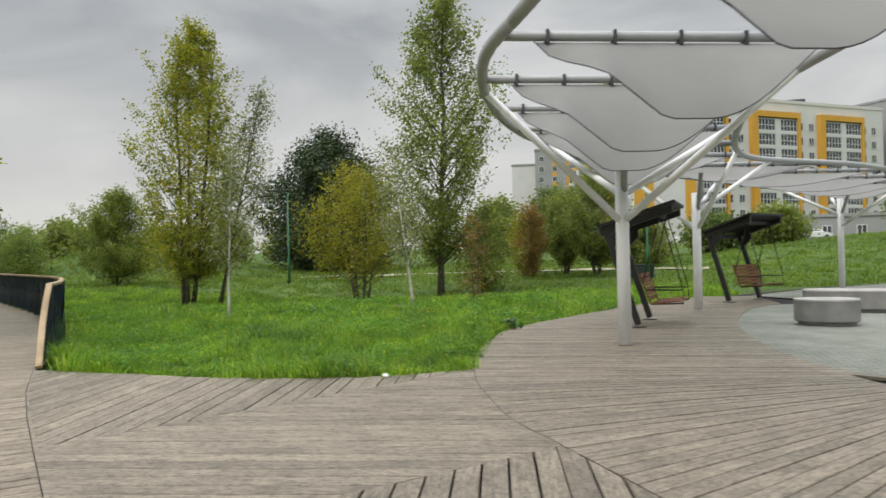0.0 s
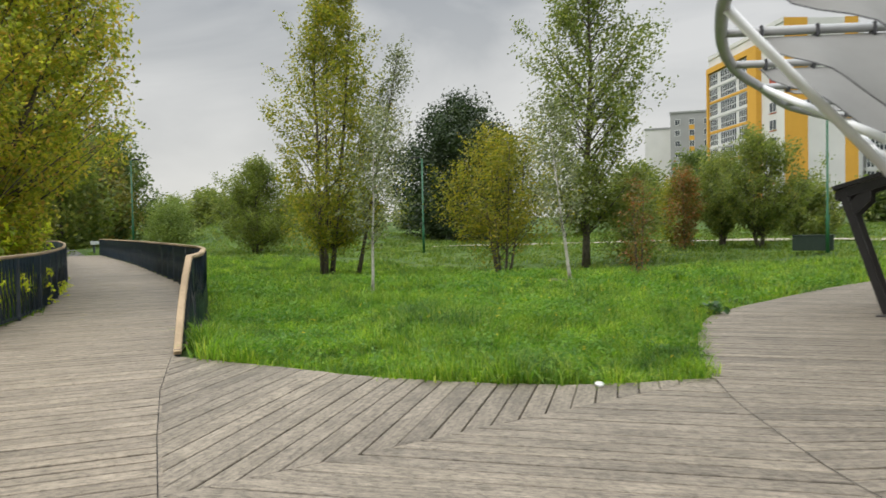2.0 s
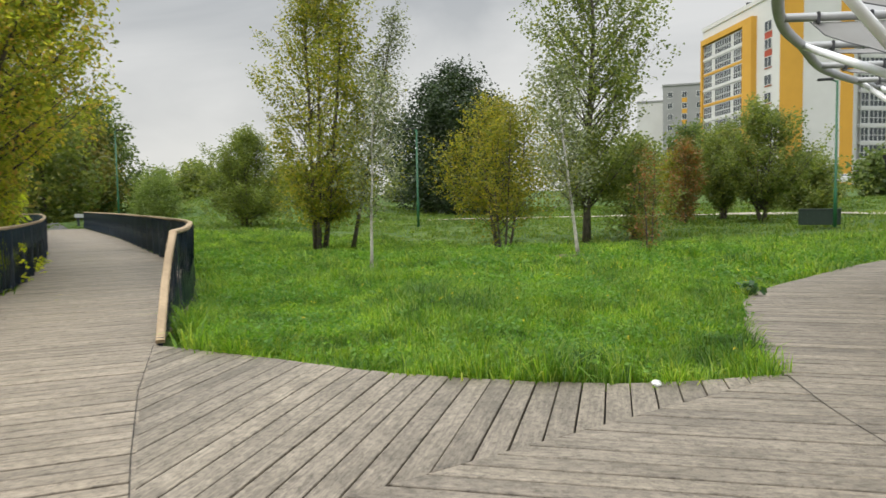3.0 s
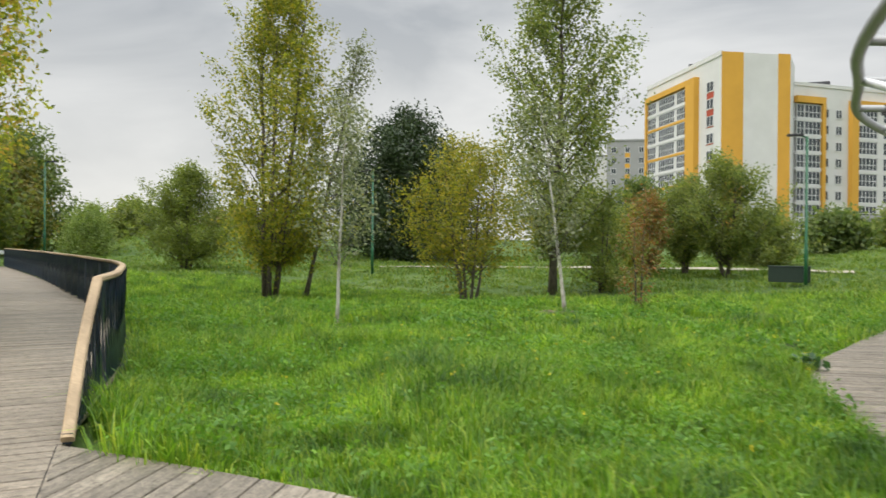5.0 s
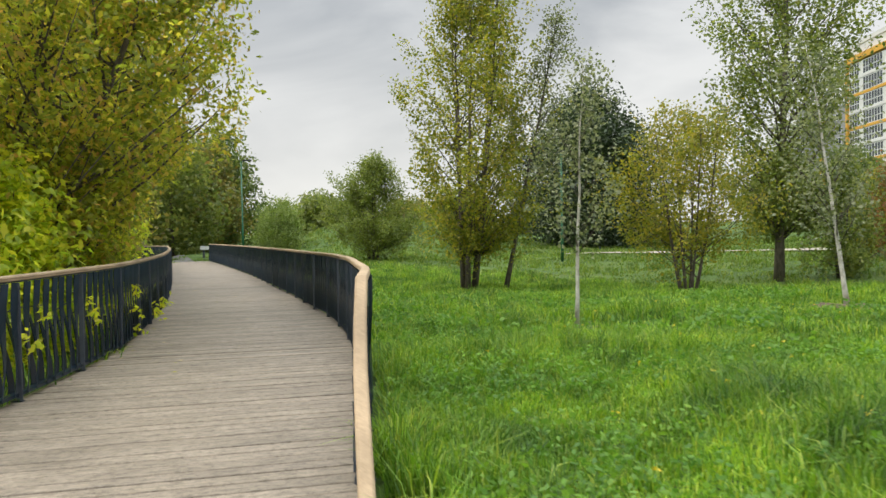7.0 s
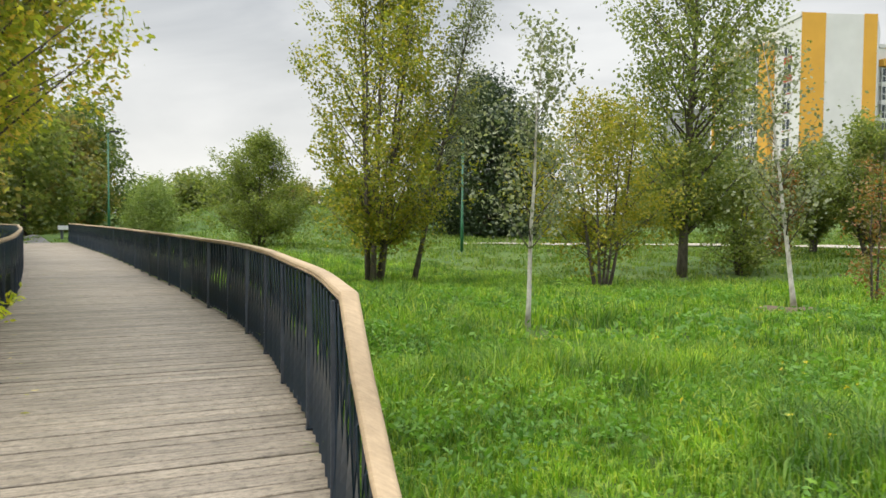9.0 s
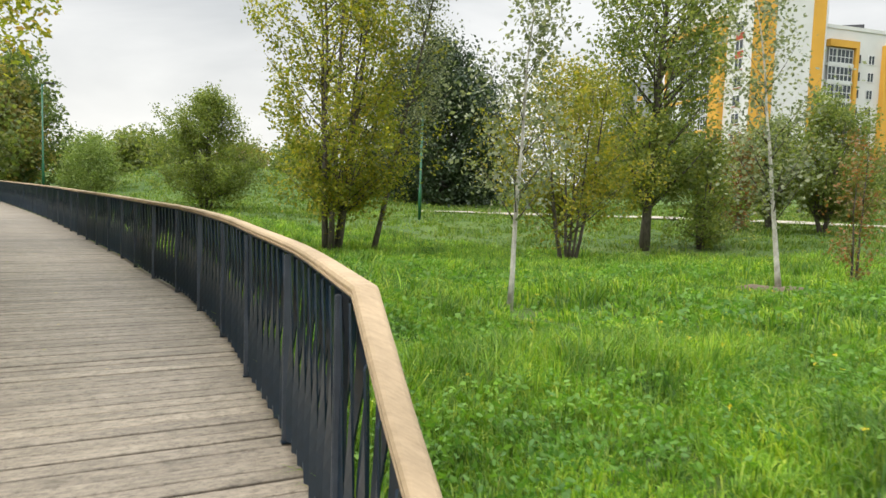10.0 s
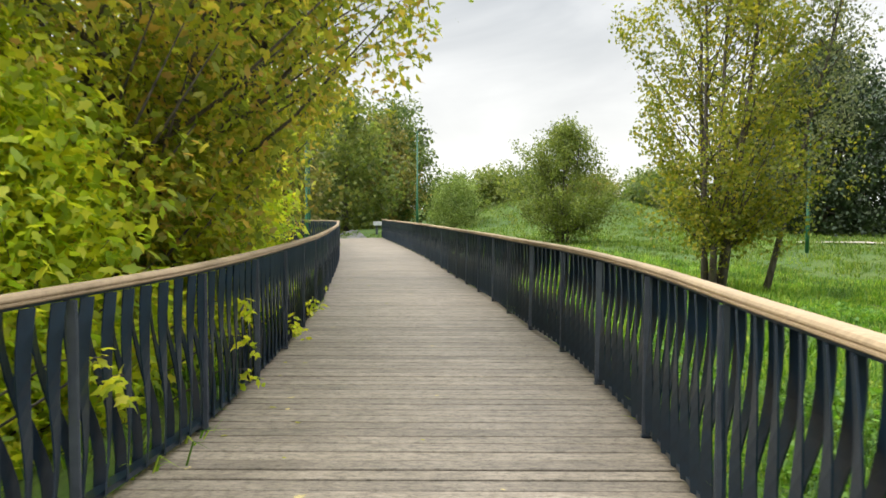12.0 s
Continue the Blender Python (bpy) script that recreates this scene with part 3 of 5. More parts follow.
def chord(outline, angle, offset):
    """Where the line of that angle, at that distance from the origin, cuts the outline."""
    d, nrm = np.array([math.cos(angle), math.sin(angle)]), np.array([-math.sin(angle), math.cos(angle)])
    side = outline @ nrm - offset
    hits = []
    for k in range(len(outline) - 1):
        if (side[k] >= 0) != (side[k + 1] >= 0):
            t = side[k] / (side[k] - side[k + 1])
            hits.append(outline[k] + (outline[k + 1] - outline[k]) * t)
    if len(hits) < 2:
        return None
    hits.sort(key=lambda p: float(p @ d))
    return [Vector((*hits[0], 0)), Vector((*hits[-1], 0))]


def sail_mesh(a, b, z, depth, toward, sag):
    """A cloth strip hung from a bar between a and b; its free edge hangs in a belly on the side toward."""
    V, F = [], []
    nu, nv = 28, 7
    for j in range(nv + 1):
        v = j / nv
        for i in range(nu + 1):
            u = i / nu
            rise_in = min(1.0, u / 0.3)
            fall = min(1.0, max(0.0, (0.97 - u) / 0.55))
            belly = rise_in ** 0.8 * fall * fall * (3 - 2 * fall)
            e = min(1.0, u / 0.16)
            reach = depth * v * (0.05 + 0.95 * e * e * (3 - 2 * e) * fall * (2 - fall))
            p = a.lerp(b, u) + toward * reach
            V.append((p.x, p.y, z - 0.07 - sag * belly * (v ** 1.25) - 0.05 * math.sin(math.pi * v) * belly))
    for j in range(nv):
        for i in range(nu):
            q = j * (nu + 1) + i
            F.append((q, q + 1, q + nu + 2, q + nu + 1))
    n = len(V)
    V += [(x, y, zz + 0.004) for x, y, zz in V]
    F += [tuple(i + n for i in reversed(f)) for f in F]
    hem = [V[nv * (nu + 1) + i] for i in range(nu + 1)]
    return mesh_of("sail", V, F, SAIL, True), tubes_mesh("hem", [(hem, 0.007)], CLAMP, 6)


def canopy(outline, z, bar_angle, first, spacing, posts, arms, label):
    """Posts that branch to a ring tube; cross tubes with clamps; a sail under each."""
    root = empty("shade_canopy", (posts[0][0], posts[0][1], 0), label, "canopy", "sail canopies")
    off = Vector((-posts[0][0], -posts[0][1], 0))
    ring = [Vector((x, y, z)) + off for x, y in outline]
    child("ring_tube", tubes_mesh("ring_tube", [(ring, 0.068)], GREY_STEEL, 12), root, None, "thick grey curved ring tube")
    d = Vector((math.cos(bar_angle), math.sin(bar_angle), 0))
    for k in range(-12, 16):
        ends = chord(outline, bar_angle, first + k * spacing)
        if ends is None or (ends[1] - ends[0]).length < 1.2:
            continue
        a, b = ends[0] + off + Vector((0, 0, z)), ends[1] + off + Vector((0, 0, z))
        child("cross_tube", tubes_mesh("cross_tube", [([a, b], 0.052)], GREY_STEEL, 10), root)
        n = max(3, int((b - a).length / 0.62))
        for q in range(n):
            p = a.lerp(b, (q + 0.7) / (n + 0.4))
            clamp = part("clamp", box_bm(0.035, 0.135, 0.15, (0, 0, -0.02), 0.01), CLAMP, root)
            clamp.matrix_basis = Matrix.Translation(p) @ pose(0, 0, 0, 0, 0, math.degrees(bar_angle))
        toward = Vector((d.y, -d.x, 0))
        ins = (b - a).normalized() * 0.34
        cloth, hem = sail_mesh(a + ins, b - ins * 0.2, z, spacing * 0.5, toward, (0.25 if k < 4 else 0.11) * min(4.0, (b - a).length))
        sail_ob = child("sail", cloth, root, None, "translucent grey sail cloth with a hanging edge")
        child("hem", hem, sail_ob, None, "dark bound cloth edge")
    for (px, py, fork, h), ends in zip(posts, arms):
        p0 = Vector((px, py, 0)) + off
        child("post", tubes_mesh("post", [([p0 + Vector((0, 0, 0.01)), p0 + Vector((0, 0, h))], [0.098, 0.094])], WHITE_STEEL, 20), root, None, "white round steel post")
        for q, (ex, ey) in enumerate(ends):
            j = int(np.argmin(np.hypot(outline[:, 0] - ex, outline[:, 1] - ey)))
            end = ring[j]
            flat = Vector((end.x - p0.x, end.y - p0.y, 0))
            start = p0 + flat.normalized() * 0.08 + Vector((0, 0, fork + (0.38 if q % 2 else 0.0)))
            child("branch", tubes_mesh("branch", [([start, end], [0.055, 0.05])], WHITE_STEEL, 10), root)
        child("spur", tubes_mesh("spur", [([p0 + Vector((0.04, -0.05, fork + 0.42)), p0 + Vector((0.07, -0.74, z - 0.42))], 0.05)], GREY_STEEL, 10), root)
    return root


RING = closed_curve([(1.0, 5.51), (0.52, 6.54), (0.22, 7.77), (0.09, 8.82), (0.02, 10.24), (0.11, 11.79), (0.38, 13.22), (0.79, 15.54)]
                    + [(1.75, 18.0), (2.7, 20.0), (3.9, 22.0), (5.7, 25.0), (7.9, 28.0), (9.8, 29.8), (11.3, 29.4), (11.2, 26.6), (9.9, 23.4)]
                    + [(7.57, 19.97), (5.85, 18.41), (4.89, 17.53), (4.35, 16.5), (3.95, 14.66), (3.72, 12.01), (3.65, 10.46), (3.73, 9.31), (3.97, 8.11), (4.33, 6.6), (4.55, 5.05), (4.11, 3.73), (3.0, 3.34), (1.84, 4.0)], 150)
canopy(RING, 3.5, radians(20.5), 5.30, 1.72, [(1.81, 9.95, 1.85, 2.75), (3.33, 16.72, 1.9, 2.7), (8.6, 26.0, 2.1, 3.0)],
       [[(0.12, 8.3), (0.35, 13.2), (3.93, 8.25), (3.73, 12.0), (2.0, 18.6)], [(1.6, 17.6), (5.2, 17.6), (4.2, 15.6), (4.4, 22.8)], [(10.3, 24.0), (6.6, 26.4), (11.3, 28.8), (9.0, 29.2)]],
       "white steel canopy on three branching posts with grey sails")


# ---- swings and benches ----
def swing(x, y, yaw, label):
    root = empty("swing_bench", (x, y, 0), label, "swing", "roofed swing benches")
    root.rotation_euler = (0, 0, radians(yaw))
    for sy in (-0.78, 0.78):
        bm = box_bm(0.11, 0.10, 1.86, (0.33, sy, 0.93), 0.01)
        bmesh.ops.rotate(bm, cent=(0.33, sy, 0.93), matrix=Matrix.Rotation(radians(-17.5), 3, "Y"), verts=bm.verts)
        part("leg", bm, BLACK_STEEL, root)
        child("roof_beam", bar_mesh("roof_beam", [(-0.03, sy, 1.80), (1.24, sy, 2.18)], 0.045, 0.13, BLACK_STEEL), root)
        child("gusset", bar_mesh("gusset", [(0.14, sy, 1.62), (0.42, sy, 1.92)], 0.035, 0.26, BLACK_STEEL), root)
        child("foot_plate", bar_mesh("foot_plate", [(0.48, sy, 0.014), (0.74, sy, 0.014)], 0.09, 0.012, BLACK_STEEL), root)
    child("cross_beam", bar_mesh("cross_beam", [(0.03, -0.72, 1.78), (0.03, 0.72, 1.78)], 0.05, 0.12, BLACK_STEEL), root)
    child("cross_beam", bar_mesh("cross_beam", [(0.96, -0.72, 2.08), (0.96, 0.72, 2.08)], 0.035, 0.08, BLACK_STEEL), root)
    bm = box_bm(1.42, 1.8, 0.06, (0.62, 0, 2.04), 0.01)
    bmesh.ops.rotate(bm, cent=(0.62, 0, 2.04), matrix=Matrix.Rotation(radians(-16.8), 3, "Y"), verts=bm.verts)
    part("roof", bm, BLACK_STEEL, root, "dark tilted roof board")
    sx = 1.03
    for k in range(6):
        part("seat_slat", box_bm(0.075, 1.2, 0.028, (sx - 0.16 + 0.088 * k, 0, 0.42 + 0.008 * k), 0.006), SLAT_WOOD, root, "red-brown wooden slat")
    for k in range(6):
        part("back_slat", box_bm(0.028, 1.2, 0.072, (sx - 0.25 - 0.030 * k, 0, 0.50 + 0.085 * k), 0.006), SLAT_WOOD, root, "red-brown wooden slat")
    for sy in (-0.56, 0.56):
        child("seat_frame", tubes_mesh("seat_frame", [([(sx - 0.42, sy, 0.96), (sx - 0.22, sy, 0.40), (sx + 0.34, sy, 0.42), (sx + 0.34, sy, 0.66), (sx - 0.30, sy, 0.66)], 0.016)], BLACK_STEEL, 6), root)
        for ex in (sx - 0.36, sx + 0.34):
            ez = 0.66 if ex > sx else 0.80
            child("chain", tubes_mesh("chain", [([(ex, sy, ez), (sx - 0.02, sy * 0.95, 2.06)], 0.012)], BLACK_STEEL, 5), root)
    return root


swing(1.50, 13.37, -8, "dark steel swing bench with slatted wooden seat")
swing(4.20, 19.86, -36, "roofed dark swing with red-brown slatted seat on paving")


def pill_bench(x, y, lx, ly, h, yaw, label):
    root = empty("concrete_bench", (x, y, 0), label, "bench", "round concrete benches")
    root.rotation_euler = (0, 0, radians(yaw))

    def loop(inset, z):
        pts = []
        r = ly / 2 - inset
        half = lx / 2 - ly / 2
        for k in range(24):
            a = -math.pi / 2 + math.pi * k / 23
            pts.append((half + r * math.cos(a), r * math.sin(a), z))
        for k in range(24):
            a = math.pi / 2 + math.pi * k / 23
            pts.append((-half + r * math.cos(a), r * math.sin(a), z))
        return pts

    for name, rows, mat, lab in (("body", [(0.06, 0.0), (0.06, 0.04), (0.02, 0.05), (0.0, 0.07), (0.0, h - 0.045), (0.02, h - 0.04)], CONCRETE_DARK, "smooth dark grey concrete drum"),
                                 ("top", [(0.0, h - 0.038), (0.0, h - 0.01), (0.01, h - 0.003), (0.03, h)], CONCRETE, "pale concrete seat top")):
        V, F = [], []
        for inset, z in rows:
            V += loop(inset, z)
        m = 48
        for k in range(len(rows) - 1):
            for q in range(m):
                r = (q + 1) % m
                F.append((k * m + q, k * m + r, (k + 1) * m + r, (k + 1) * m + q))
        F.append(tuple((len(rows) - 1) * m + q for q in range(m)))
        child(name, mesh_of(name, V, F, mat), root, None, lab)
    return root


pill_bench(5.24, 13.25, 1.06, 0.8, 0.46, -10, "low rounded pale concrete bench on grey paving")
pill_bench(6.55, 16.2, 2.2, 0.9, 0.46, -12, "long rounded pale concrete bench on grey paving")


# ---- box, litter, path furniture ----
crate = empty("storage_box", (1.9, 35.32, 0.05), "dark green metal box standing in the grass", "box")
crate.rotation_euler = (0, 0, radians(-6))
part("body", box_bm(1.55, 0.7, 0.62, (0, 0, 0.33), 0.015), BIN_GREEN, crate)
for k in range(7):
    part("rib", box_bm(0.03, 0.02, 0.56, (-0.66 + 0.22 * k, -0.36, 0.33), 0.004), BIN_GREEN, crate)
part("lid", box_bm(1.6, 0.76, 0.04, (0, 0, 0.66), 0.01), BIN_GREEN, crate)
bm = bmesh.new()
bmesh.ops.create_icosphere(bm, subdivisions=2, radius=0.04)
for v in bm.verts:
    v.co *= 1 + 0.5 * noise.noise(v.co * 30)
    v.co.z *= 0.6
me = bpy.data.meshes.new("paper_scrap")
bm.to_mesh(me)
bm.free()
me.materials.append(PAPER)
scrap = tagged(new("paper_scrap", me), "crumpled white paper scrap at the deck edge", "litter")
scrap.location = (-0.78, 6.80, 0.022)

barrier = empty("road_barrier", (-43.7, 37.5, 0.0), "white painted low barrier at the end of the bridge", "barrier")
part("beam", box_bm(1.9, 0.12, 0.26, (0, 0, 0.78), 0.02), FRAME_WHITE, barrier)
part("post", box_bm(0.14, 0.14, 0.95, (-0.75, 0.125, 0.47), 0.01), STEEL_GREY, barrier)
part("post", box_bm(0.14, 0.14, 0.95, (0.75, 0.125, 0.47), 0.01), STEEL_GREY, barrier)
barrier.rotation_euler = (0, 0, radians(40))


# ---- houses ----
WIN_CACHE = {}


def window_meshes(w, h, cols, sill):
    key = (w, h, cols, sill)
    if key not in WIN_CACHE:
        t = 0.1
        xs = [-w / 2, -w / 2 + t]
        for k in range(1, cols):
            xs += [-w / 2 + w * k / cols - t / 2, -w / 2 + w * k / cols + t / 2]
        xs += [w / 2 - t, w / 2]
        zs = [0, t] + ([h * 0.42, h * 0.42 + t] if sill else []) + [h - t, h]
        nx_, nz_ = len(xs), len(zs)
        V = [(x, y, z) for y in (-0.06, 0.04) for z in zs for x in xs]
        solid = {(i, j) for i in range(nx_ - 1) for j in range(nz_ - 1) if i % 2 == 0 or j % 2 == 0}
        F = []
        for i, j in solid:
            q = [j * nx_ + i, j * nx_ + i + 1, (j + 1) * nx_ + i + 1, (j + 1) * nx_ + i]
            o = [v + nx_ * nz_ for v in q]
            F += [tuple(q), tuple(reversed(o))]
            for e, (di, dj) in enumerate(((0, -1), (1, 0), (0, 1), (-1, 0))):
                if (i + di, j + dj) not in solid:
                    F.append((q[(e + 1) % 4], q[e], o[e], o[(e + 1) % 4]))
        frame_me = mesh_of("window_frame", V, F, FRAME_WHITE)
        pane_me = mesh_of("pane", [(-w / 2 + 0.02, 0, 0.02), (w / 2 - 0.02, 0, 0.02), (w / 2 - 0.02, 0, h - 0.02), (-w / 2 + 0.02, 0, h - 0.02)], [(0, 1, 2, 3)], GLASS)
        WIN_CACHE[key] = (frame_me, pane_me)
    return WIN_CACHE[key]


class Facade:
    """A wall plane of a house from a to b; things are set on it by run and height."""

    def __init__(self, root, a, b, z0):
        self.root, self.a, self.b, self.z0 = root, np.array(a, float), np.array(b, float), z0
        self.dir = (self.b - self.a) / np.linalg.norm(self.b - self.a)
        self.run = float(np.linalg.norm(self.b - self.a))
        self.yaw = math.degrees(math.atan2(self.dir[1], self.dir[0]))

    def m(self, s, z, out=0.0):
        p = self.a + self.dir * s + np.array([self.dir[1], -self.dir[0]]) * out
        return pose(p[0], p[1], self.z0 + z, 0, 0, self.yaw)

    def slab(self, name, s0, s1, z0, z1, mat, out0=-0.3, out1=0.0, label=""):
        bm = box_bm(s1 - s0, out1 - out0, z1 - z0, (0, -(out0 + out1) / 2, (z1 - z0) / 2))
        ob = part(name, bm, mat, self.root, label)
        ob.matrix_basis = self.m((s0 + s1) / 2, z0)
        return ob

    def window(self, s, z, w, h, cols, out=0.1, sill=False):
        f, p = window_meshes(w, h, cols, sill)
        ob = child("window", f, self.root, self.m(s, z, out))
        child("pane", p, ob)


Z0 = 2.4
FL = 2.85
house = empty("apartment_house", (0, 0, 0), "ten-storey white and ochre apartment block with glazed balconies", "building")
A, B, C, Dd, Ee = (-11.9, 151.0), (1.3, 127.0), (11.85, 132.2), (13.1, 139.1), (51.7, 168.5)
fa = Facade(house, A, B, Z0)
fb = Facade(house, B, C, Z0)
fc = Facade(house, Dd, Ee, Z0)
H1, H2 = 30.7, 27.6
# the corner block: solid core, bands of paint, balconies
bm = bmesh.new()
foot = [A, B, C, (13.55, 141.7), (0.5, 158.0)]
lo = [bm.verts.new((x, y, Z0 - 3)) for x, y in foot]
hi = [bm.verts.new((x, y, Z0 + H1)) for x, y in foot]
bm.faces.new(hi)
for k in range(5):
    bm.faces.new((lo[k], lo[(k + 1) % 5], hi[(k + 1) % 5], hi[k]))
part("wall", bm, W_WHITE, house)
fa.slab("parapet", 0, fa.run, H1 - 0.5, H1 + 0.25, W_WHITE, -0.3, 0.15)
fa.slab("yellow_panel", 1.0, 20.3, H1 - 3.4, H1 - 2.4, W_YELLOW, 0.0, 0.95, "ochre yellow rendered band")
fa.slab("yellow_panel", 17.2, 20.3, 0, H1 - 3.4, W_YELLOW, 0.0, 0.95, "ochre yellow rendered band")
fa.slab("yellow_panel", 1.0, 1.7, 0, H1 - 3.4, W_YELLOW, 0.0, 0.95, "ochre yellow rendered band")
fb.slab("yellow_panel", 0.0, 3.7, -2, H1 + 0.1, W_YELLOW, 0.0, 0.06, "ochre yellow rendered band")
fb.slab("yellow_panel", fb.run - 2.1, fb.run, -2, H1 + 0.1, W_YELLOW, 0.0, 0.06, "ochre yellow rendered band")
for f in range(9):
    z = H1 - 3.4 - FL * (f + 1) + 0.15
    fa.slab("balcony_apron", 1.7, 17.2, z - 0.33, z + 0.12, W_WHITE if f % 2 != 1 else W_YELLOW, 0.0, 0.7)
    fa.slab("balcony_divider", 5.3, 6.5, z + 0.12, z + 2.42, W_WHITE, 0.0, 0.62)
    fa.slab("balcony_divider", 12.7, 13.6, z + 0.12, z + 2.42, W_WHITE, 0.0, 0.62)
    fa.window(3.6, z + 0.12, 3.4, 2.3, 4, 0.6, True)
    fa.window(9.6, z + 0.12, 6.2, 2.3, 7, 0.6, True)
    fa.window(15.2, z + 0.12, 3.2, 2.3, 4, 0.6, True)
    fa.window(24.0, z + 0.4, 2.2, 1.7, 2, 0.05)
    if f < 2:
        fa.slab("red_panel", 22.9, 25.1, z - 0.75, z + 0.3, W_RED, 0.0, 0.05, "red rendered panel")
    else:
        fa.slab("sill", 22.9, 25.1, z + 0.22, z + 0.34, W_RED, 0.0, 0.1)
part("roof_hatch", box_bm(5.0, 4.0, 1.6, (-1.5, 142, Z0 + H1 + 0.8), 0.05), ROOF_DARK, house)
# the long wing
bm = bmesh.new()
foot = [Dd, Ee, (44.1, 178.8), (5.5, 149.4)]
lo = [bm.verts.new((x, y, Z0 - 3)) for x, y in foot]
hi = [bm.verts.new((x, y, Z0 + H2)) for x, y in foot]
bm.faces.new(hi)
for k in range(4):
    bm.faces.new((lo[k], lo[(k + 1) % 4], hi[(k + 1) % 4], hi[k]))
part("wall", bm, W_WHITE, house)
fc.slab("parapet", 0, fc.run, H2 - 0.4, H2 + 0.2, W_WHITE, -0.3, 0.12)
for s0 in (-1.6, 12.0, 29.6):
    w = 12.4 if s0 > 0 else 7.8
    sl = max(0.05, s0)
    fc.slab("yellow_panel", sl, s0 + w, H2 - 3.4, H2 - 2.3, W_YELLOW, 0.0, 0.9, "ochre yellow balcony surround")
    if s0 > 0:
        fc.slab("yellow_panel", s0, s0 + 1.5, 0, H2 - 3.4, W_YELLOW, 0.0, 0.9, "ochre yellow balcony surround")
    fc.slab("yellow_panel", s0 + w - 0.7, s0 + w, 0, H2 - 3.4, W_YELLOW, 0.0, 0.9, "ochre yellow balcony surround")
    for f in range(9):
        z = H2 - 3.4 - FL * (f + 1) + 0.3
        fc.slab("balcony_apron", sl if s0 < 0 else s0 + 1.5, s0 + w - 0.7, z - 0.55, z - 0.02, W_WHITE, 0.0, 0.6)
        if s0 > 0:
            fc.window(s0 + 3.9, z - 0.02, 4.2, 2.3, 5, 0.5, True)
            fc.window(s0 + 9.5, z - 0.02, 4.2, 2.3, 5, 0.5, True)
        else:
            fc.window(1.0, z - 0.02, 1.6, 2.3, 2, 0.5, True)
            fc.window(s0 + 5.2, z - 0.02, 3.4, 2.3, 4, 0.5, True)
        fc.slab("balcony_divider", s0 + 6.05, s0 + 7.35, z - 0.02, z + 2.3, W_WHITE, 0.0, 0.62) if s0 > 0 else None
        fc.window(s0 + w + 0.9, z + 0.3, 1.0, 1.6, 1, 0.05)
        if s0 + w + 3.4 < fc.run:
            fc.window(s0 + w + 3.6, z + 0.3, 1.4, 1.6, 2, 0.05)
part("roof_hatch", box_bm(4.5, 3.0, 1.5, (17.5, 148, Z0 + H2 + 0.7), 0.05), ROOF_DARK, house)
part("roof_hatch", box_bm(4.0, 3.0, 1.5, (33.0, 160, Z0 + H2 + 0.7), 0.05), ROOF_DARK, house)


def plain_house(name, x, y, w, d, h, yaw, mat, label, rows=0, cols=0, first=0.0):
    root = empty(name, (x, y, 1.5), label, "building")
    root.rotation_euler = (0, 0, radians(yaw))
    part("wall", box_bm(w, d, h, (0, 0, h / 2)), mat, root)
    part("roof", box_bm(w + 0.4, d + 0.4, 0.5, (0, 0, h + 0.25), 0.05), W_GREY, root)
    for r in range(rows):
        for c in range(cols):
            f, p = window_meshes(1.3, 1.6, 2, False)
            ob = child("window", f, root, pose(-w / 2 + w * (c + 0.5) / cols, -d / 2 - 0.06, first + 1.2 + 2.9 * r))
            child("pane", p, ob)
            if c == 1:
                bm = box_bm(1.3, 0.06, 1.2, (-w / 2 + w * (c + 0.5) / cols, -d / 2 - 0.03, first + 0.55 + 2.9 * r))
                part("yellow_panel", bm, W_YELLOW, root)
    return root


plain_house("tower_block", -21.5, 212, 11, 14, 29.2, 6, W_GREY, "grey tower block with small yellow-trimmed windows", 9, 3, 1.6)
plain_house("white_block", -31.0, 222, 9, 12, 26.6, 6, W_WHITE, "blank white rendered block beside the tower", 0, 0)
plain_house("tower_block", 62, 180, 22, 14, 31, 37, W_GREY, "grey apartment block at the end of the row", 9, 6, 2.0)
plain_house("low_annex", 33, 118, 40, 8, 4.2, -4, W_GREY, "low grey annex building before the apartment block", 1, 9, 0.2)


def car(x, y, z, yaw, mat, label):
    root = empty("parked_car", (x, y, z), label, "car", "parked cars")
    root.rotation_euler = (0, 0, radians(yaw))
    side = [(-2.1, 0.35), (-2.15, 0.75), (-1.95, 0.95), (-1.5, 1.02), (-1.0, 1.42), (0.5, 1.45), (1.1, 1.02), (1.95, 0.85), (2.15, 0.6), (2.1, 0.35)]
    V, F, m = [], [], len(side)
    for sy, k in ((-0.86, 1), (-0.72, 1.0), (0.72, 1.0), (0.86, 1)):
        for a, b in side:
            V.append((a, sy * (0.86 if b > 1.1 else 1.0), b if abs(sy) < 0.8 else min(b, 1.36)))
    for r in range(3):
        for q in range(m):
            t = (q + 1) % m
            F.append((r * m + q, r * m + t, (r + 1) * m + t, (r + 1) * m + q))
    F += [tuple(range(m - 1, -1, -1)), tuple(3 * m + q for q in range(m))]
    child("body", mesh_of("body", V, F, mat), root)
    part("side_window", box_bm(1.7, 1.60, 0.30, (-0.25, 0, 1.2), 0.04), GLASS, root)
    for wx_ in (-1.35, 1.35):
        for wy_ in (-0.8, 0.8):
            bm = bmesh.new()
            bmesh.ops.create_cone(bm, cap_ends=True, segments=20, radius1=0.32, radius2=0.32, depth=0.2, matrix=pose(wx_, wy_, 0.32, 90, 0, 0))
            part("wheel", bm, ROOF_DARK, root)
    return root


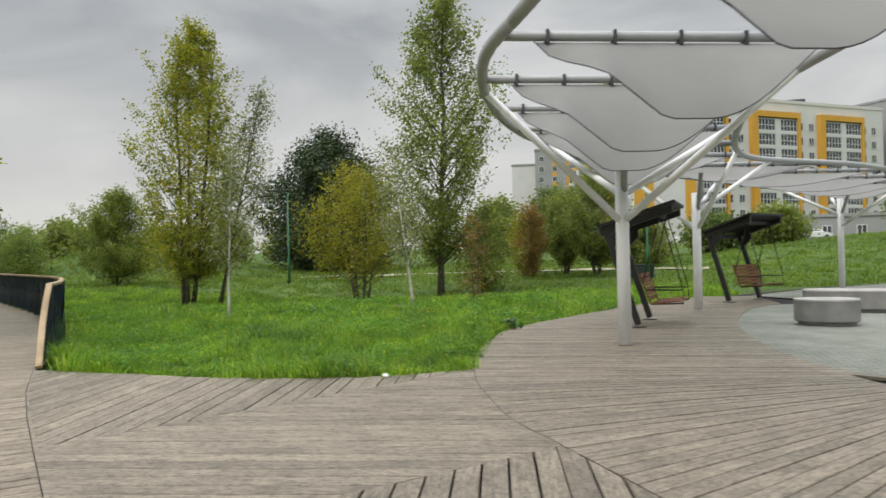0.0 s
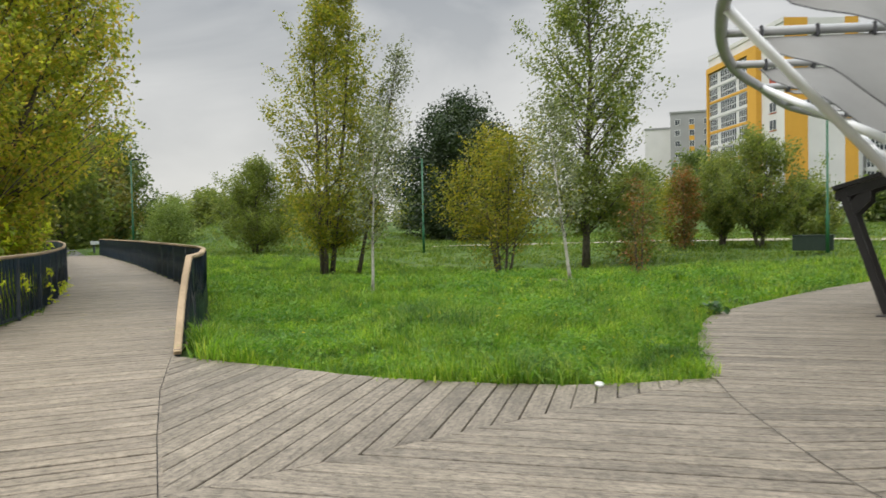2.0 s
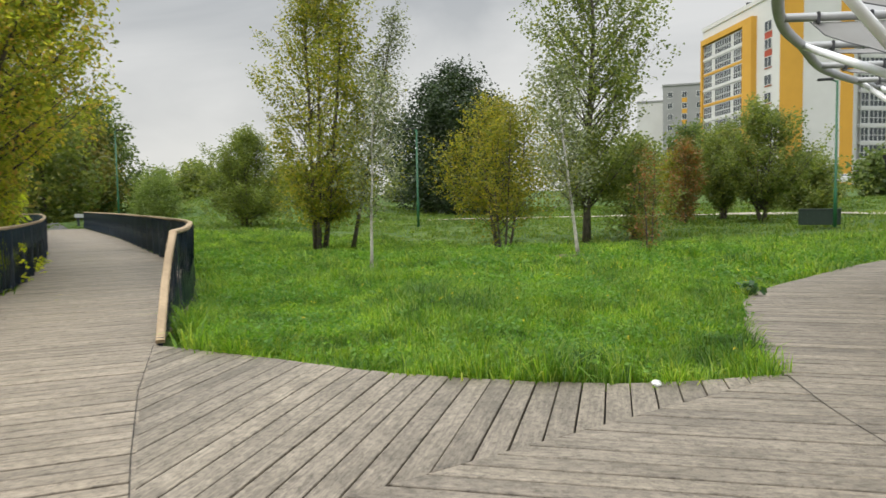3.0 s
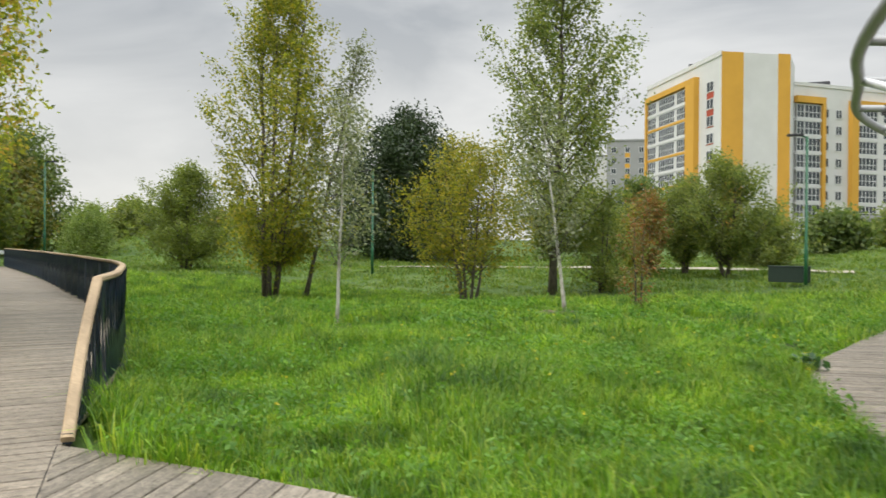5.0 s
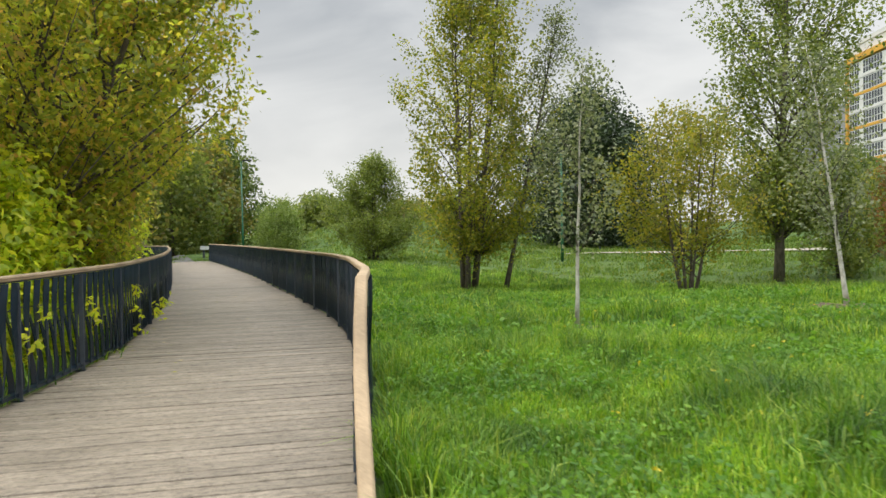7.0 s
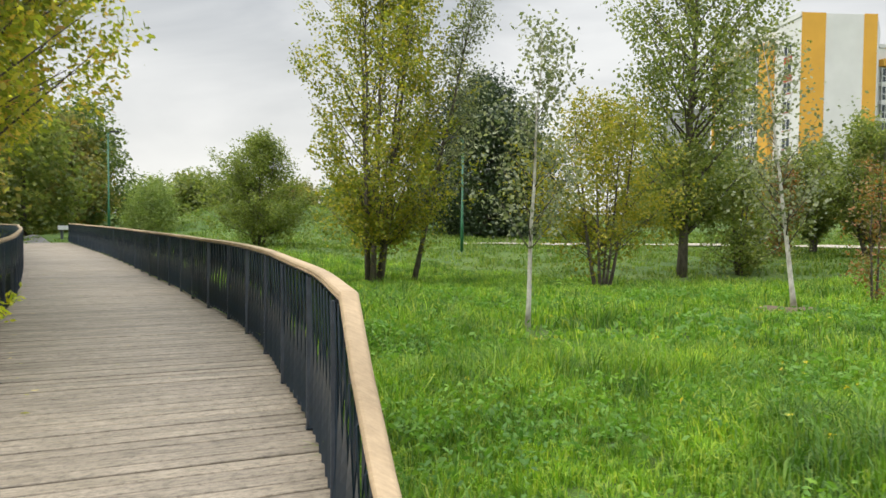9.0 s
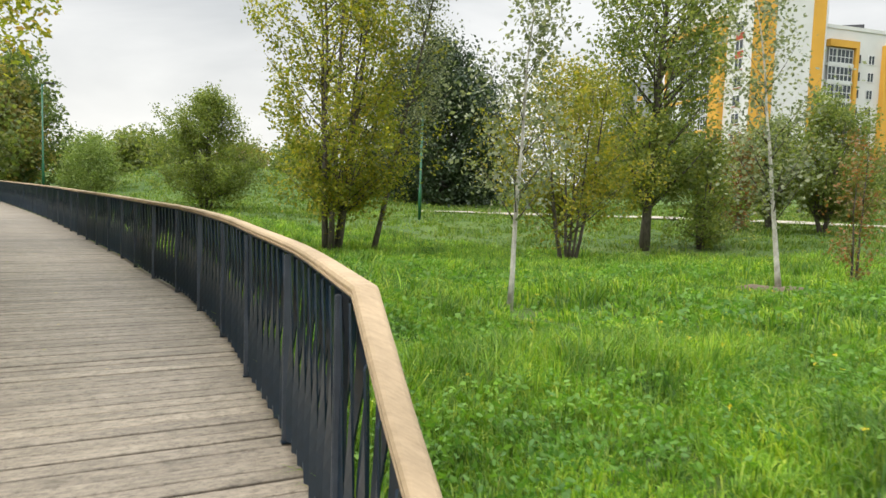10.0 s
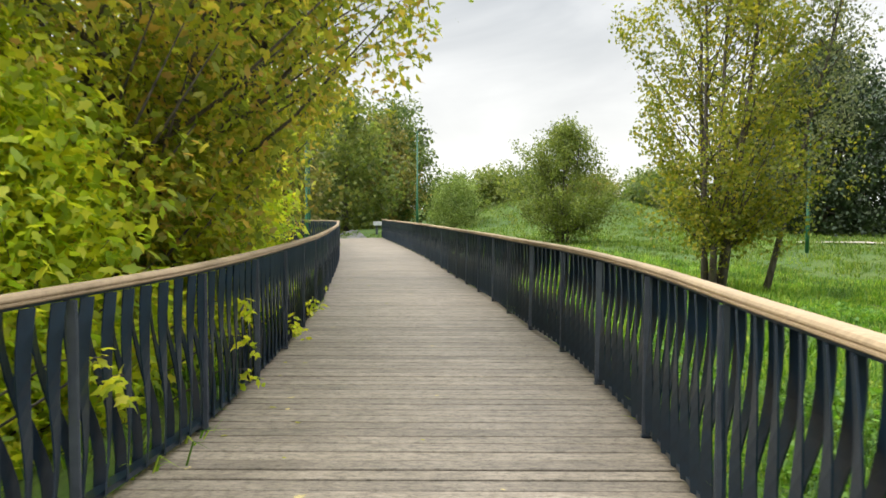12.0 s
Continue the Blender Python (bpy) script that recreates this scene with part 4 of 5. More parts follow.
for k, (x, y, yaw) in enumerate([(9.4, 113, 10), (13.2, 112.4, 4), (26.0, 111, -4)]):
    car(x, y, float(ground_z(x, y)), yaw, (FRAME_WHITE, W_GREY, FRAME_WHITE)[k], ("white car parked before the apartment block", "grey car parked before the apartment block", "white car parked by the low annex")[k])


# ---- trees ----
def leaves(rng, centres, per, spread, size, mat, name="crown", axes=None, lobed=False, droop=0.0):
    """Many small leaves round the centres of clumps, as one mesh."""
    c = np.repeat(centres, per, axis=0)
    n = len(c)
    sp = spread * rng.uniform(0.55, 1.3, (n, 1))
    g = np.clip(rng.normal(0, 1, (n, 3)), -1.45, 1.45)
    pos = c + g * sp * np.array([0.8, 0.8, 0.7])
    if axes is not None:
        pos += np.repeat(axes, per, axis=0) * np.clip(rng.normal(0, 1, (n, 1)), -1.5, 1.5) * spread * 1.3
    if droop:
        pos[:, 2] -= np.abs(rng.normal(0, droop, n))
    az = rng.uniform(0, 2 * np.pi, n)
    tilt = rng.normal(-0.35, 0.55, n)
    d = np.stack([np.cos(az) * np.cos(tilt), np.sin(az) * np.cos(tilt), np.sin(tilt)], 1)
    r = rng.normal(0, 1, (n, 3)) + np.array([0, 0, 1.0])
    side = np.cross(d, r)
    side /= np.maximum(1e-6, np.linalg.norm(side, axis=1, keepdims=True))
    up = np.cross(side, d)
    s = size * rng.uniform(0.65, 1.35, (n, 1))
    if not lobed:
        w = 0.34
        V = np.stack([pos, pos + d * s * 0.5 + side * s * w + up * s * 0.06, pos + d * s, pos + d * s * 0.5 - side * s * w + up * s * 0.06], 1).reshape(-1, 3)
        L = (np.arange(n)[:, None] * 4 + np.array([0, 1, 2, 3])).astype(np.int32)
        return poly_mesh(name, V, L, 4, mat)
    shape = [(0.0, 0.0, 0.0), (0.24, 0.17, 0.03), (0.48, 0.19, 0.02), (0.64, 0.30, -0.05), (0.76, 0.12, 0.0), (1.15, 0.0, -0.14), (0.76, -0.12, 0.0), (0.60, -0.32, -0.05), (0.44, -0.18, 0.02), (0.22, -0.19, 0.03)]
    V = np.stack([pos + d * s * a + side * s * b + up * s * h for a, b, h in shape], 1).reshape(-1, 3)
    tri = np.array([[0, 1, 9], [1, 2, 8], [1, 8, 9], [2, 3, 4], [2, 4, 6], [2, 6, 8], [4, 5, 6], [6, 7, 8]])
    L = (np.arange(n)[:, None, None] * 10 + tri[None]).reshape(-1, 3)
    return poly_mesh(name, V, L, 3, mat)


def tree(name, label, x, y, height, profile, clumps, per, size, leaf, bark, trunk=0.12, stems=1, seed=1, spread=0.35, limbs=40, lean=(0, 0), category="tree", spread_stem=0.5, z=None, group="", bulk=0.62, lobed=False, droop=0.0, sub=None, picked=14, rise=None):
    """A tree: tapered stems, limbs to its clumps, and a loose crown. profile: (share of height, radius)."""
    rng = np.random.default_rng(seed)
    z0 = float(ground_z(x, y)) - 0.08 if z is None else z
    root = empty(name, (x, y, z0), label, category, group)
    pf = np.array(profile, float)
    stem_lines = []
    for s in range(stems):
        a = 2 * np.pi * (s + rng.uniform(0, 0.6)) / stems
        out = spread_stem * (0 if stems == 1 else rng.uniform(0.5, 1.1))
        top = height * (0.97 if s == 0 else rng.uniform(0.7, 0.93))
        pts = []
        for k in range(9):
            t = k / 8
            wob = 0.035 * height * t * 0.4
            pts.append((math.cos(a) * (0.06 * (stems > 1) + 0.12 * (stems > 3) + out * t ** 0.8) + lean[0] * t + rng.normal(0, wob * 0.35), math.sin(a) * (0.06 * (stems > 1) + 0.12 * (stems > 3) + out * t ** 0.8) + lean[1] * t + rng.normal(0, wob * 0.35), t * top))
        stem_lines.append(pts)
        r0 = trunk * (1 if stems == 1 else rng.uniform(0.6, 0.9))
        child("trunk", tubes_mesh("trunk", [(pts, [r0 * (1.25 if k == 0 else 1) * (1 - 0.88 * k / 8) for k in range(9)])], bark, 8), root)
    lines = []
    if rise is not None:
        # boughs climb outwards from the stems; the clumps sit along their outer parts
        per_b = 8
        nb_ = max(4, clumps // per_b)
        cen, az = [], []
        fb_ = pf[0, 0] + (pf[-1, 0] - pf[0, 0]) * (np.arange(nb_) + rng.uniform(0, 1, nb_)) / nb_
        for k in range(nb_):
            f = fb_[k]
            a = k * 2.39996 + rng.normal(0, 0.5)
            R = float(np.interp(f, pf[:, 0], pf[:, 1])) * rng.uniform(0.62, 1.15)
            tip = np.array([math.cos(a) * R + lean[0] * f, math.sin(a) * R + lean[1] * f, f * height])
            P = np.array(stem_lines[rng.integers(0, stems)])
            hz = max(0.10 * height, tip[2] - rise * R - 0.05 * height)
            p = np.array([np.interp(hz, P[:, 2], P[:, 0]), np.interp(hz, P[:, 2], P[:, 1]), min(hz, P[-1, 2])])
            mid = p * 0.45 + tip * 0.55 + np.array([0, 0, -0.06 * R])
            th = trunk * 0.36 * (1 - 0.65 * f)
            lines.append(([tuple(p), tuple(mid), tuple(tip)], [th, th * 0.55, th * 0.15]))
            for q in range(per_b):
                t = rng.uniform(0.22, 1.0) ** 0.75
                c = p * (1 - t) ** 2 + mid * 2 * t * (1 - t) + tip * t * t
                cen.append(c + rng.normal(0, 0.10 + 0.16 * R, 3) * np.array([1, 1, 0.7]))
                az.append(a)
        cen, az = np.array(cen), np.array(az)
        order = rng.permutation(len(lines))
        lines = [lines[k] for k in order]
    else:
        # clump centres within the outline, thicker towards the outside
        f = rng.uniform(pf[0, 0], pf[-1, 0], clumps * 6)
        rad = np.interp(f, pf[:, 0], pf[:, 1])
        keep = rng.uniform(0, rad.max(), len(f)) < rad + 0.12 * rad.max()
        f, rad = f[keep][:clumps], rad[keep][:clumps]
        az = rng.uniform(0, 2 * np.pi, len(f))
        lump = 1 + 0.24 * np.sin(3 * az + 9 * f + seed) + 0.16 * np.sin(7 * az - 17 * f)
        rr = rad * lump * rng.uniform(0.02, 1, len(f)) ** bulk
        cen = np.stack([np.cos(az) * rr + lean[0] * f, np.sin(az) * rr + lean[1] * f, f * height], 1)
        for k in rng.permutation(len(cen))[:limbs]:
            c = cen[k]
            P = np.array(stem_lines[rng.integers(0, stems)])
            hz = max(0.12 * height, c[2] - max(0.08 * height, 0.75 * rr[k]))
            p = np.array([np.interp(hz, P[:, 2], P[:, 0]), np.interp(hz, P[:, 2], P[:, 1]), min(hz, P[-1, 2])])
            mid = p * 0.5 + c * 0.5 + np.array([0, 0, 0.05 * height * 0.5])
            th = trunk * 0.34 * (1 - 0.6 * f[k])
            lines.append(([tuple(p), tuple(mid), tuple(c)], [th, th * 0.6, th * 0.18]))
    if lobed:
        # low foliage stays on its own side of the rail
        wp = cen + np.array([x, y, z0])
        near = RAIL_L[np.argmin(((wp[:, None, :2] - RAIL_L[None]) ** 2).sum(2), axis=1)]
        over = (wp[:, :2] - near) @ np.array([0.695, 0.719])
        keep = (over < -0.25) | ((wp[:, 2] > 2.7) & (over < 1.6))
        cen, az = cen[keep], az[keep]
        tips = np.array([ln[0][-1] for ln in lines]) + np.array([x, y, z0])
        near = RAIL_L[np.argmin(((tips[:, None, :2] - RAIL_L[None]) ** 2).sum(2), axis=1)]
        over = (tips[:, :2] - near) @ np.array([0.695, 0.719])
        lines = [ln for ln, o, h in zip(lines, over, tips[:, 2]) if o < -0.25 or (h > 2.7 and o < 1.45)]
    for line in lines[:picked]:
        child("limb", tubes_mesh("limb", [line], sub or bark, 6), root)
    if lines[picked:]:
        tagged(child("twig_mass", tubes_mesh("twig_mass", lines[picked:], sub or bark, 4), root), kind="stuff")
    ax_ = np.stack([np.cos(az) * 0.6, np.sin(az) * 0.6, np.full(len(az), 0.75)], 1)
    tagged(child("crown", leaves(rng, cen, per, spread, size, leaf, axes=ax_, lobed=lobed, droop=droop), root), kind="stuff")
    return root


tree("poplar_tree", "tall yellow-green poplar clump in meadow grass", -15.0, 23.6, 11.2, [(0.15, 1.5), (0.27, 1.9), (0.42, 2.25), (0.6, 2.0), (0.75, 1.55), (0.9, 0.85), (1.0, 0.25)], 900, 44, 0.10, L_POPLAR, BARK, 0.095, 5, 11, 0.17, 0, (0.3, 0.2), spread_stem=0.9, rise=0.9)
tree("birch_sapling", "slender pale-stemmed sapling with sparse grey leaves", -7.85, 14.9, 4.4, [(0.40, 0.45), (0.55, 0.62), (0.75, 0.5), (0.9, 0.32), (1.0, 0.12)], 170, 13, 0.07, L_SILVER, BARK_PALE, 0.038, 1, 12, 0.12, 0, (0.12, 0.05), sub=BARK, rise=1.0)
tree("birch_sapling", "slender pale-stemmed sapling with leaning forked top", -4.30, 18.95, 5.0, [(0.36, 0.5), (0.55, 0.95), (0.75, 0.9), (0.9, 0.55), (1.0, 0.25)], 210, 13, 0.075, L_SILVER, BARK_PALE, 0.046, 1, 13, 0.15, 0, (-0.6, 0.0), sub=BARK, rise=0.9)
tree("sparse_sapling", "tall thin tree with sparse grey-green leaves", -14.1, 24.3, 8.9, [(0.32, 0.8), (0.5, 1.15), (0.7, 0.85), (0.88, 0.45), (1.0, 0.12)], 300, 18, 0.085, L_SILVER, BARK, 0.08, 1, 24, 0.2, 0, (1.75, 0.5), rise=0.7)
tree("yellowing_shrub_tree", "multi-stemmed small tree with yellowing leaves", -9.06, 26.8, 5.9, [(0.36, 1.3), (0.44, 2.1), (0.56, 2.4), (0.7, 2.1), (0.88, 1.3), (1.0, 0.4)], 480, 38, 0.095, L_YELLOW, BARK, 0.075, 6, 14, 0.2, 0, spread_stem=1.2, rise=0.8)
tree("tall_poplar", "tall green poplar with airy crown and single trunk", -7.3, 32.7, 15.0, [(0.17, 0.9), (0.27, 2.1), (0.42, 2.4), (0.6, 2.7), (0.78, 2.0), (0.92, 1.1), (1.0, 0.4)], 720, 40, 0.14, L_GREEN, BARK, 0.165, 1, 15, 0.25, 0, (0.4, 0), rise=0.9)
tree("rowan_tree", "slim small tree with reddish-brown leaves", -2.87, 20.8, 2.9, [(0.16, 0.2), (0.4, 0.3), (0.7, 0.36), (1.0, 0.12)], 80, 16, 0.07, L_RED, BARK, 0.035, 2, 16, 0.13, 0, spread_stem=0.2, rise=1.0)
tree("lime_tree", "large dark green broad tree beyond the meadow", -23.2, 55.5, 11.4, [(0.0, 3.4), (0.15, 4.7), (0.4, 5.2), (0.65, 4.4), (0.85, 2.8), (1.0, 0.8)], 900, 56, 0.24, L_DARK, BARK, 0.35, 1, 17, 0.5, 60, bulk=0.4)
tree("round_willow_bush", "rounded grey-green willow bush on the meadow", -28.1, 35.4, 5.8, [(0.24, 1.9), (0.30, 2.7), (0.42, 2.9), (0.62, 2.3), (0.8, 1.3), (1.0, 0.35)], 700, 50, 0.11, L_BUSH, BARK, 0.1, 4, 18, 0.2, 0, spread_stem=0.7, rise=1.1)
tree("weeping_willow", "pale green weeping willow beside the bridge end", -42.3, 42.5, 3.9, [(0.1, 1.6), (0.4, 2.0), (0.75, 1.6), (1.0, 0.5)], 380, 50, 0.12, L_WILLOW, BARK, 0.12, 1, 19, 0.22, 20, droop=0.95)
tree("meadow_willow", "feathery green willow by the sandy path", -2.3, 43.6, 5.2, [(0.32, 0.6), (0.45, 1.3), (0.7, 1.5), (0.88, 1.0), (1.0, 0.4)], 460, 36, 0.13, L_GREEN, BARK, 0.13, 2, 20, 0.2, 0, spread_stem=0.5, rise=1.6)
tree("meadow_willow", "feathery green willow with spreading stems by the path", -0.3, 41.2, 6.1, [(0.30, 0.8), (0.42, 1.7), (0.62, 2.3), (0.82, 1.8), (1.0, 0.6)], 560, 36, 0.13, L_GREEN, BARK, 0.12, 3, 21, 0.2, 0, spread_stem=1.2, rise=1.6)
tree("autumn_shrub", "small orange-yellow tree by the path", -4.8, 43.0, 3.8, [(0.15, 0.5), (0.45, 0.9), (0.8, 0.7), (1.0, 0.2)], 180, 34, 0.12, L_YELLOW, BARK, 0.07, 2, 22, 0.2, 0, rise=1.0)
tree("autumn_shrub", "small brown-leaved tree near the path", -3.9, 40.0, 4.4, [(0.15, 0.4), (0.45, 0.85), (0.8, 0.7), (1.0, 0.2)], 180, 30, 0.12, L_RED, BARK, 0.07, 2, 23, 0.2, 0, rise=1.0)
tree("meadow_bush", "green bush beneath the tall poplar", -5.4, 33.6, 4.2, [(0.12, 0.9), (0.3, 1.5), (0.6, 1.3), (1.0, 0.5)], 200, 30, 0.13, L_GREEN, BARK, 0.08, 3, 25, 0.22, 0, rise=0.9)
tree("meadow_bush", "dense green willow bush on the bank", 2.2, 52.0, 3.4, [(0.05, 1.2), (0.3, 2.1), (0.6, 1.8), (1.0, 0.5)], 340, 38, 0.17, L_GREEN, BARK, 0.1, 3, 27, 0.3, 0, rise=0.9)

# the wood and bushes in the distance
WOOD = [(-63, 45, 12.5, 4.2, 1), (-58, 50, 11.5, 4.0, 0), (-67, 38, 13.5, 4.5, 1), (-70, 54, 12, 4.5, 2), (-54, 34, 11, 3.6, 1), (-50, 27, 11.5, 3.6, 0), (-60, 60, 10, 3.8, 2), (-52, 58, 6.5, 3.0, 2),
        (-57, 68, 8.0, 3.6, 0), (-48, 66, 5.2, 2.8, 1), (-44, 72, 6.0, 3.2, 2), (-66, 28, 12, 4.4, 0), (-40, 80, 7.0, 3.8, 2), (-52, 84, 8.5, 4.0, 0), (-34, 88, 6.5, 3.6, 1), (-30, 74, 5.6, 3.0, 0),
        (-38, 62, 4.6, 2.2, 0), (-13, 76, 6.0, 3.4, 2), (-8, 88, 7.5, 3.8, 0), (-78, 66, 13, 5.0, 0), (-74, 80, 11, 4.8, 2), (-64, 92, 10, 4.6, 1), (8, 64, 2.6, 1.7, 0), (14, 70, 3.0, 2.2, 2), (22, 56, 3.4, 2.2, 0), (-53, 41, 10.5, 3.6, 2), (-47.5, 31, 9.5, 3.2, 1), (-56, 47, 9.0, 3.2, 1)]
for k, (x, y, h, r, c) in enumerate(WOOD):
    bearing, reach = math.degrees(math.atan2(y - 5, x + 5)), math.hypot(x + 5, y - 5)
    if 108 < bearing < 137.5:
        h = min(h, 0.7 + 0.052 * reach - float(ground_z(x, y)) + (k % 3) * 0.5)
        r = min(r, h * 0.62)
    tree("distant_tree", ("dark green broadleaf tree in the distant wood", "brownish autumn tree in the distant wood", "olive green bushy tree in the distant wood")[c], x, y, h,
         [(0.02, r * 0.75), (0.25, r), (0.5, r * 0.98), (0.75, r * 0.7), (1.0, r * 0.2)], 230, 42, 0.34, (L_WOOD, L_FAR, L_GREEN)[c], BARK, 0.22, 1, 40 + k, 0.55, 12, group="distant wood", bulk=0.45)

# the maples that lean over the left rail
MAPLE = [(0.14, 1.3), (0.22, 1.7), (0.35, 2.1), (0.6, 2.6), (0.85, 2.1), (1.0, 0.8)]
tree("maple_tree", "leaning ash-leaved maple with yellow-green leaves over the rail", -16.1, 9.7, 8.8, [(0.2, 1.1), (0.35, 2.0), (0.55, 3.0), (0.7, 3.0), (0.85, 2.3), (1.0, 0.8)], 1750, 38, 0.106, L_MAPLE, BARK, 0.15, 4, 71, 0.18, 0, (1.9, 1.9), spread_stem=1.4, lobed=True, rise=0.6, picked=40)
tree("maple_tree", "ash-leaved maple with yellow-green leaves behind the rail", -21.7, 13.5, 9.4, MAPLE, 1200, 33, 0.13, L_MAPLE, BARK, 0.16, 4, 72, 0.22, 0, (1.0, 1.0), spread_stem=1.4, lobed=True, rise=0.6, picked=30)
tree("maple_tree", "ash-leaved maple standing behind the foliage", -28.5, 17.0, 9.5, MAPLE, 700, 34, 0.17, L_MAPLE, BARK, 0.16, 3, 73, 0.36, 0, spread_stem=1.4, rise=0.6)
tree("maple_tree", "ash-leaved maple near the bridge start", -14.3, 6.3, 7.8, MAPLE, 1000, 35, 0.108, L_MAPLE, BARK, 0.14, 3, 74, 0.18, 0, (0.6, 0.5), spread_stem=1.4, lobed=True, rise=0.6, picked=30)
LOW = [(0.02, 0.7), (0.3, 1.0), (0.65, 0.95), (1.0, 0.35)]
for k, (x, y, h, q) in enumerate([(-13.35, 8.75, 3.0, 1.0), (-15.25, 10.75, 2.8, 0.95), (-12.2, 7.0, 3.0, 1.0), (-17.6, 12.6, 2.8, 1.0), (-14.3, 8.6, 4.2, 1.2), (-11.3, 5.7, 2.7, 0.95), (-13.1, 7.5, 3.6, 1.1), (-16.5, 11.5, 3.3, 1.0)]):
    tree("maple_sapling", "bushy maple sapling with bright yellow-green leaves at the rail", x, y, h, [(a, b * q) for a, b in LOW], 330, 28, 0.118, L_BRIGHT, BARK, 0.04, 3, 80 + k, 0.17, 0, spread_stem=0.5, lobed=True, rise=0.7, group="rail saplings", picked=8)


# ---- grass ----
BRIDGE_POLY = [tuple(p) for p in RAIL_R[::4]] + [tuple(p) for p in RAIL_L[::-4]]


def meadow(rng, n, x0, x1, y0, y1, keep_fn):
    x, y = rng.uniform(x0, x1, n), rng.uniform(y0, y1, n)
    ok = ~in_poly(x, y, DECK_OUT) & ~in_poly(x, y, BRIDGE_POLY) & ~in_poly(x - 0.11, y - 0.12, BRIDGE_POLY) & (np.hypot(x + 5.6, y - 6.75) > 0.4) & (np.hypot((x + 4.25) / 0.75, (y - 18.9) / 0.5) > 0.8 + 0.2 * np.sin(x * 9)) & (np.hypot((x + 7.8), y - 14.85) > 0.14) & keep_fn(x, y)
    return x[ok], y[ok]


def patch(x, y):
    return 0.5 + 0.25 * np.sin(x * 1.7 + 2 * np.sin(y * 0.8)) + 0.25 * np.sin(y * 1.3 - 1.5 * np.sin(x * 1.1 + 2))


grng = np.random.default_rng(5)


def tufts(rng, x, y, per, h, w, spread, name, mat, label):
    """Grass in tufts: blades that lean away from the middle of their tuft."""
    n = len(x)
    th = h * rng.uniform(0.5, 1.25, n) * (0.42 + 1.1 * patch(x, y))
    flop = rng.uniform(0.35, 1.25, n)
    lean_az = rng.uniform(0, 2 * np.pi, n)
    k = np.repeat(np.arange(n), per)
    m = len(k)
    az = rng.uniform(0, 2 * np.pi, m)
    r = np.abs(rng.normal(0, 1, m)) * spread
    px, py = x[k] + np.cos(az) * r, y[k] + np.sin(az) * r
    hh = th[k] * rng.uniform(0.5, 1.15, m)
    bend = hh * flop[k] * rng.uniform(0.3, 1.0, m)
    bx = (np.cos(az) * 0.7 + np.cos(lean_az[k]) * 0.6) * bend
    by = (np.sin(az) * 0.7 + np.sin(lean_az[k]) * 0.6) * bend
    ww = w * rng.uniform(0.6, 1.5, m)
    yaw = rng.uniform(0, 2 * np.pi, m)
    s = np.stack([np.cos(yaw) * ww, np.sin(yaw) * ww, 0 * ww], 1)
    base = np.stack([px, py, ground_z(px, py) - 0.02], 1)
    mid = base + np.stack([bx * 0.35, by * 0.35, hh * 0.62], 1)
    tip = base + np.stack([bx, by, hh * rng.uniform(0.38, 0.98, m)], 1)
    V = np.stack([base - s, base + s, mid - s * 0.85, mid + s * 0.85, tip], 1).reshape(-1, 3)
    tri = np.array([[0, 1, 3], [0, 3, 2], [2, 3, 4]])
    L = (np.arange(m)[:, None, None] * 5 + tri[None]).reshape(-1, 3)
    return tagged(new(name, poly_mesh(name, V, L, 3, mat)), label, "grass", kind="stuff")


sx, sy = meadow(grng, 13000, -9.5, 1.2, 6.3, 14.0, lambda x, y: x * 0.75 + y * 0.66 > 0.2)
tufts(grng, sx, sy, 27, 0.27, 0.0046, 0.05, "meadow_grass", GRASS, "lush long tufted bright green meadow grass")
sx, sy = meadow(grng, 18000, -24, 5, 12.5, 31, lambda x, y: grng.uniform(0, 1, len(x)) < np.clip(1.5 - (y - 13) / 20, 0.3, 1))
tufts(grng, sx, sy, 16, 0.26, 0.008, 0.09, "meadow_grass", GRASS, "long green meadow grass among the saplings")
sx, sy = meadow(grng, 14000, -45, 28, 28, 64, lambda x, y: np.ones(len(x), bool))
tufts(grng, sx, sy, 10, 0.24, 0.02, 0.2, "meadow_grass", GRASS_FAR, "distant green meadow grass")
sx, sy = meadow(grng, 6000, -34, -7, 5, 30, lambda x, y: (x * 0.61 + y * 0.79 < 14) & (x < -8.5))
tufts(grng, sx, sy, 12, 0.3, 0.008, 0.08, "meadow_grass", GRASS, "rank grass growing beside the footbridge")
# broad-leaved weeds among the grass
def weed_bed(n, x0, x1, y0, y1, per, spread, size, keep_fn):
    wx, wy = meadow(grng, n, x0, x1, y0, y1, keep_fn)
    tall = 0.04 + 0.16 * patch(wx + 3, wy) + grng.uniform(0, 0.08, len(wx))
    wc = np.stack([wx, wy, ground_z(wx, wy) + tall], 1)
    tagged(new("meadow_weeds", leaves(grng, wc, per, spread, size, WEED, "meadow_weeds", lobed=True)), "low broad-leaved green weeds among the grass", "weeds", kind="stuff")


weed_bed(1900, -9.5, 1.0, 6.75, 13.0, 18, 0.085, 0.045, lambda x, y: (x * 0.75 + y * 0.66 > 0.6) & (np.sin(x * 2.1 + np.sin(y * 3)) * np.sin(y * 1.7 + 1) > -0.2))
weed_bed(1400, -16.0, 2.0, 12.5, 21.0, 16, 0.12, 0.075, lambda x, y: np.sin(x * 1.3 + np.sin(y * 2)) * np.sin(y * 1.1 + 1) > 0.0)
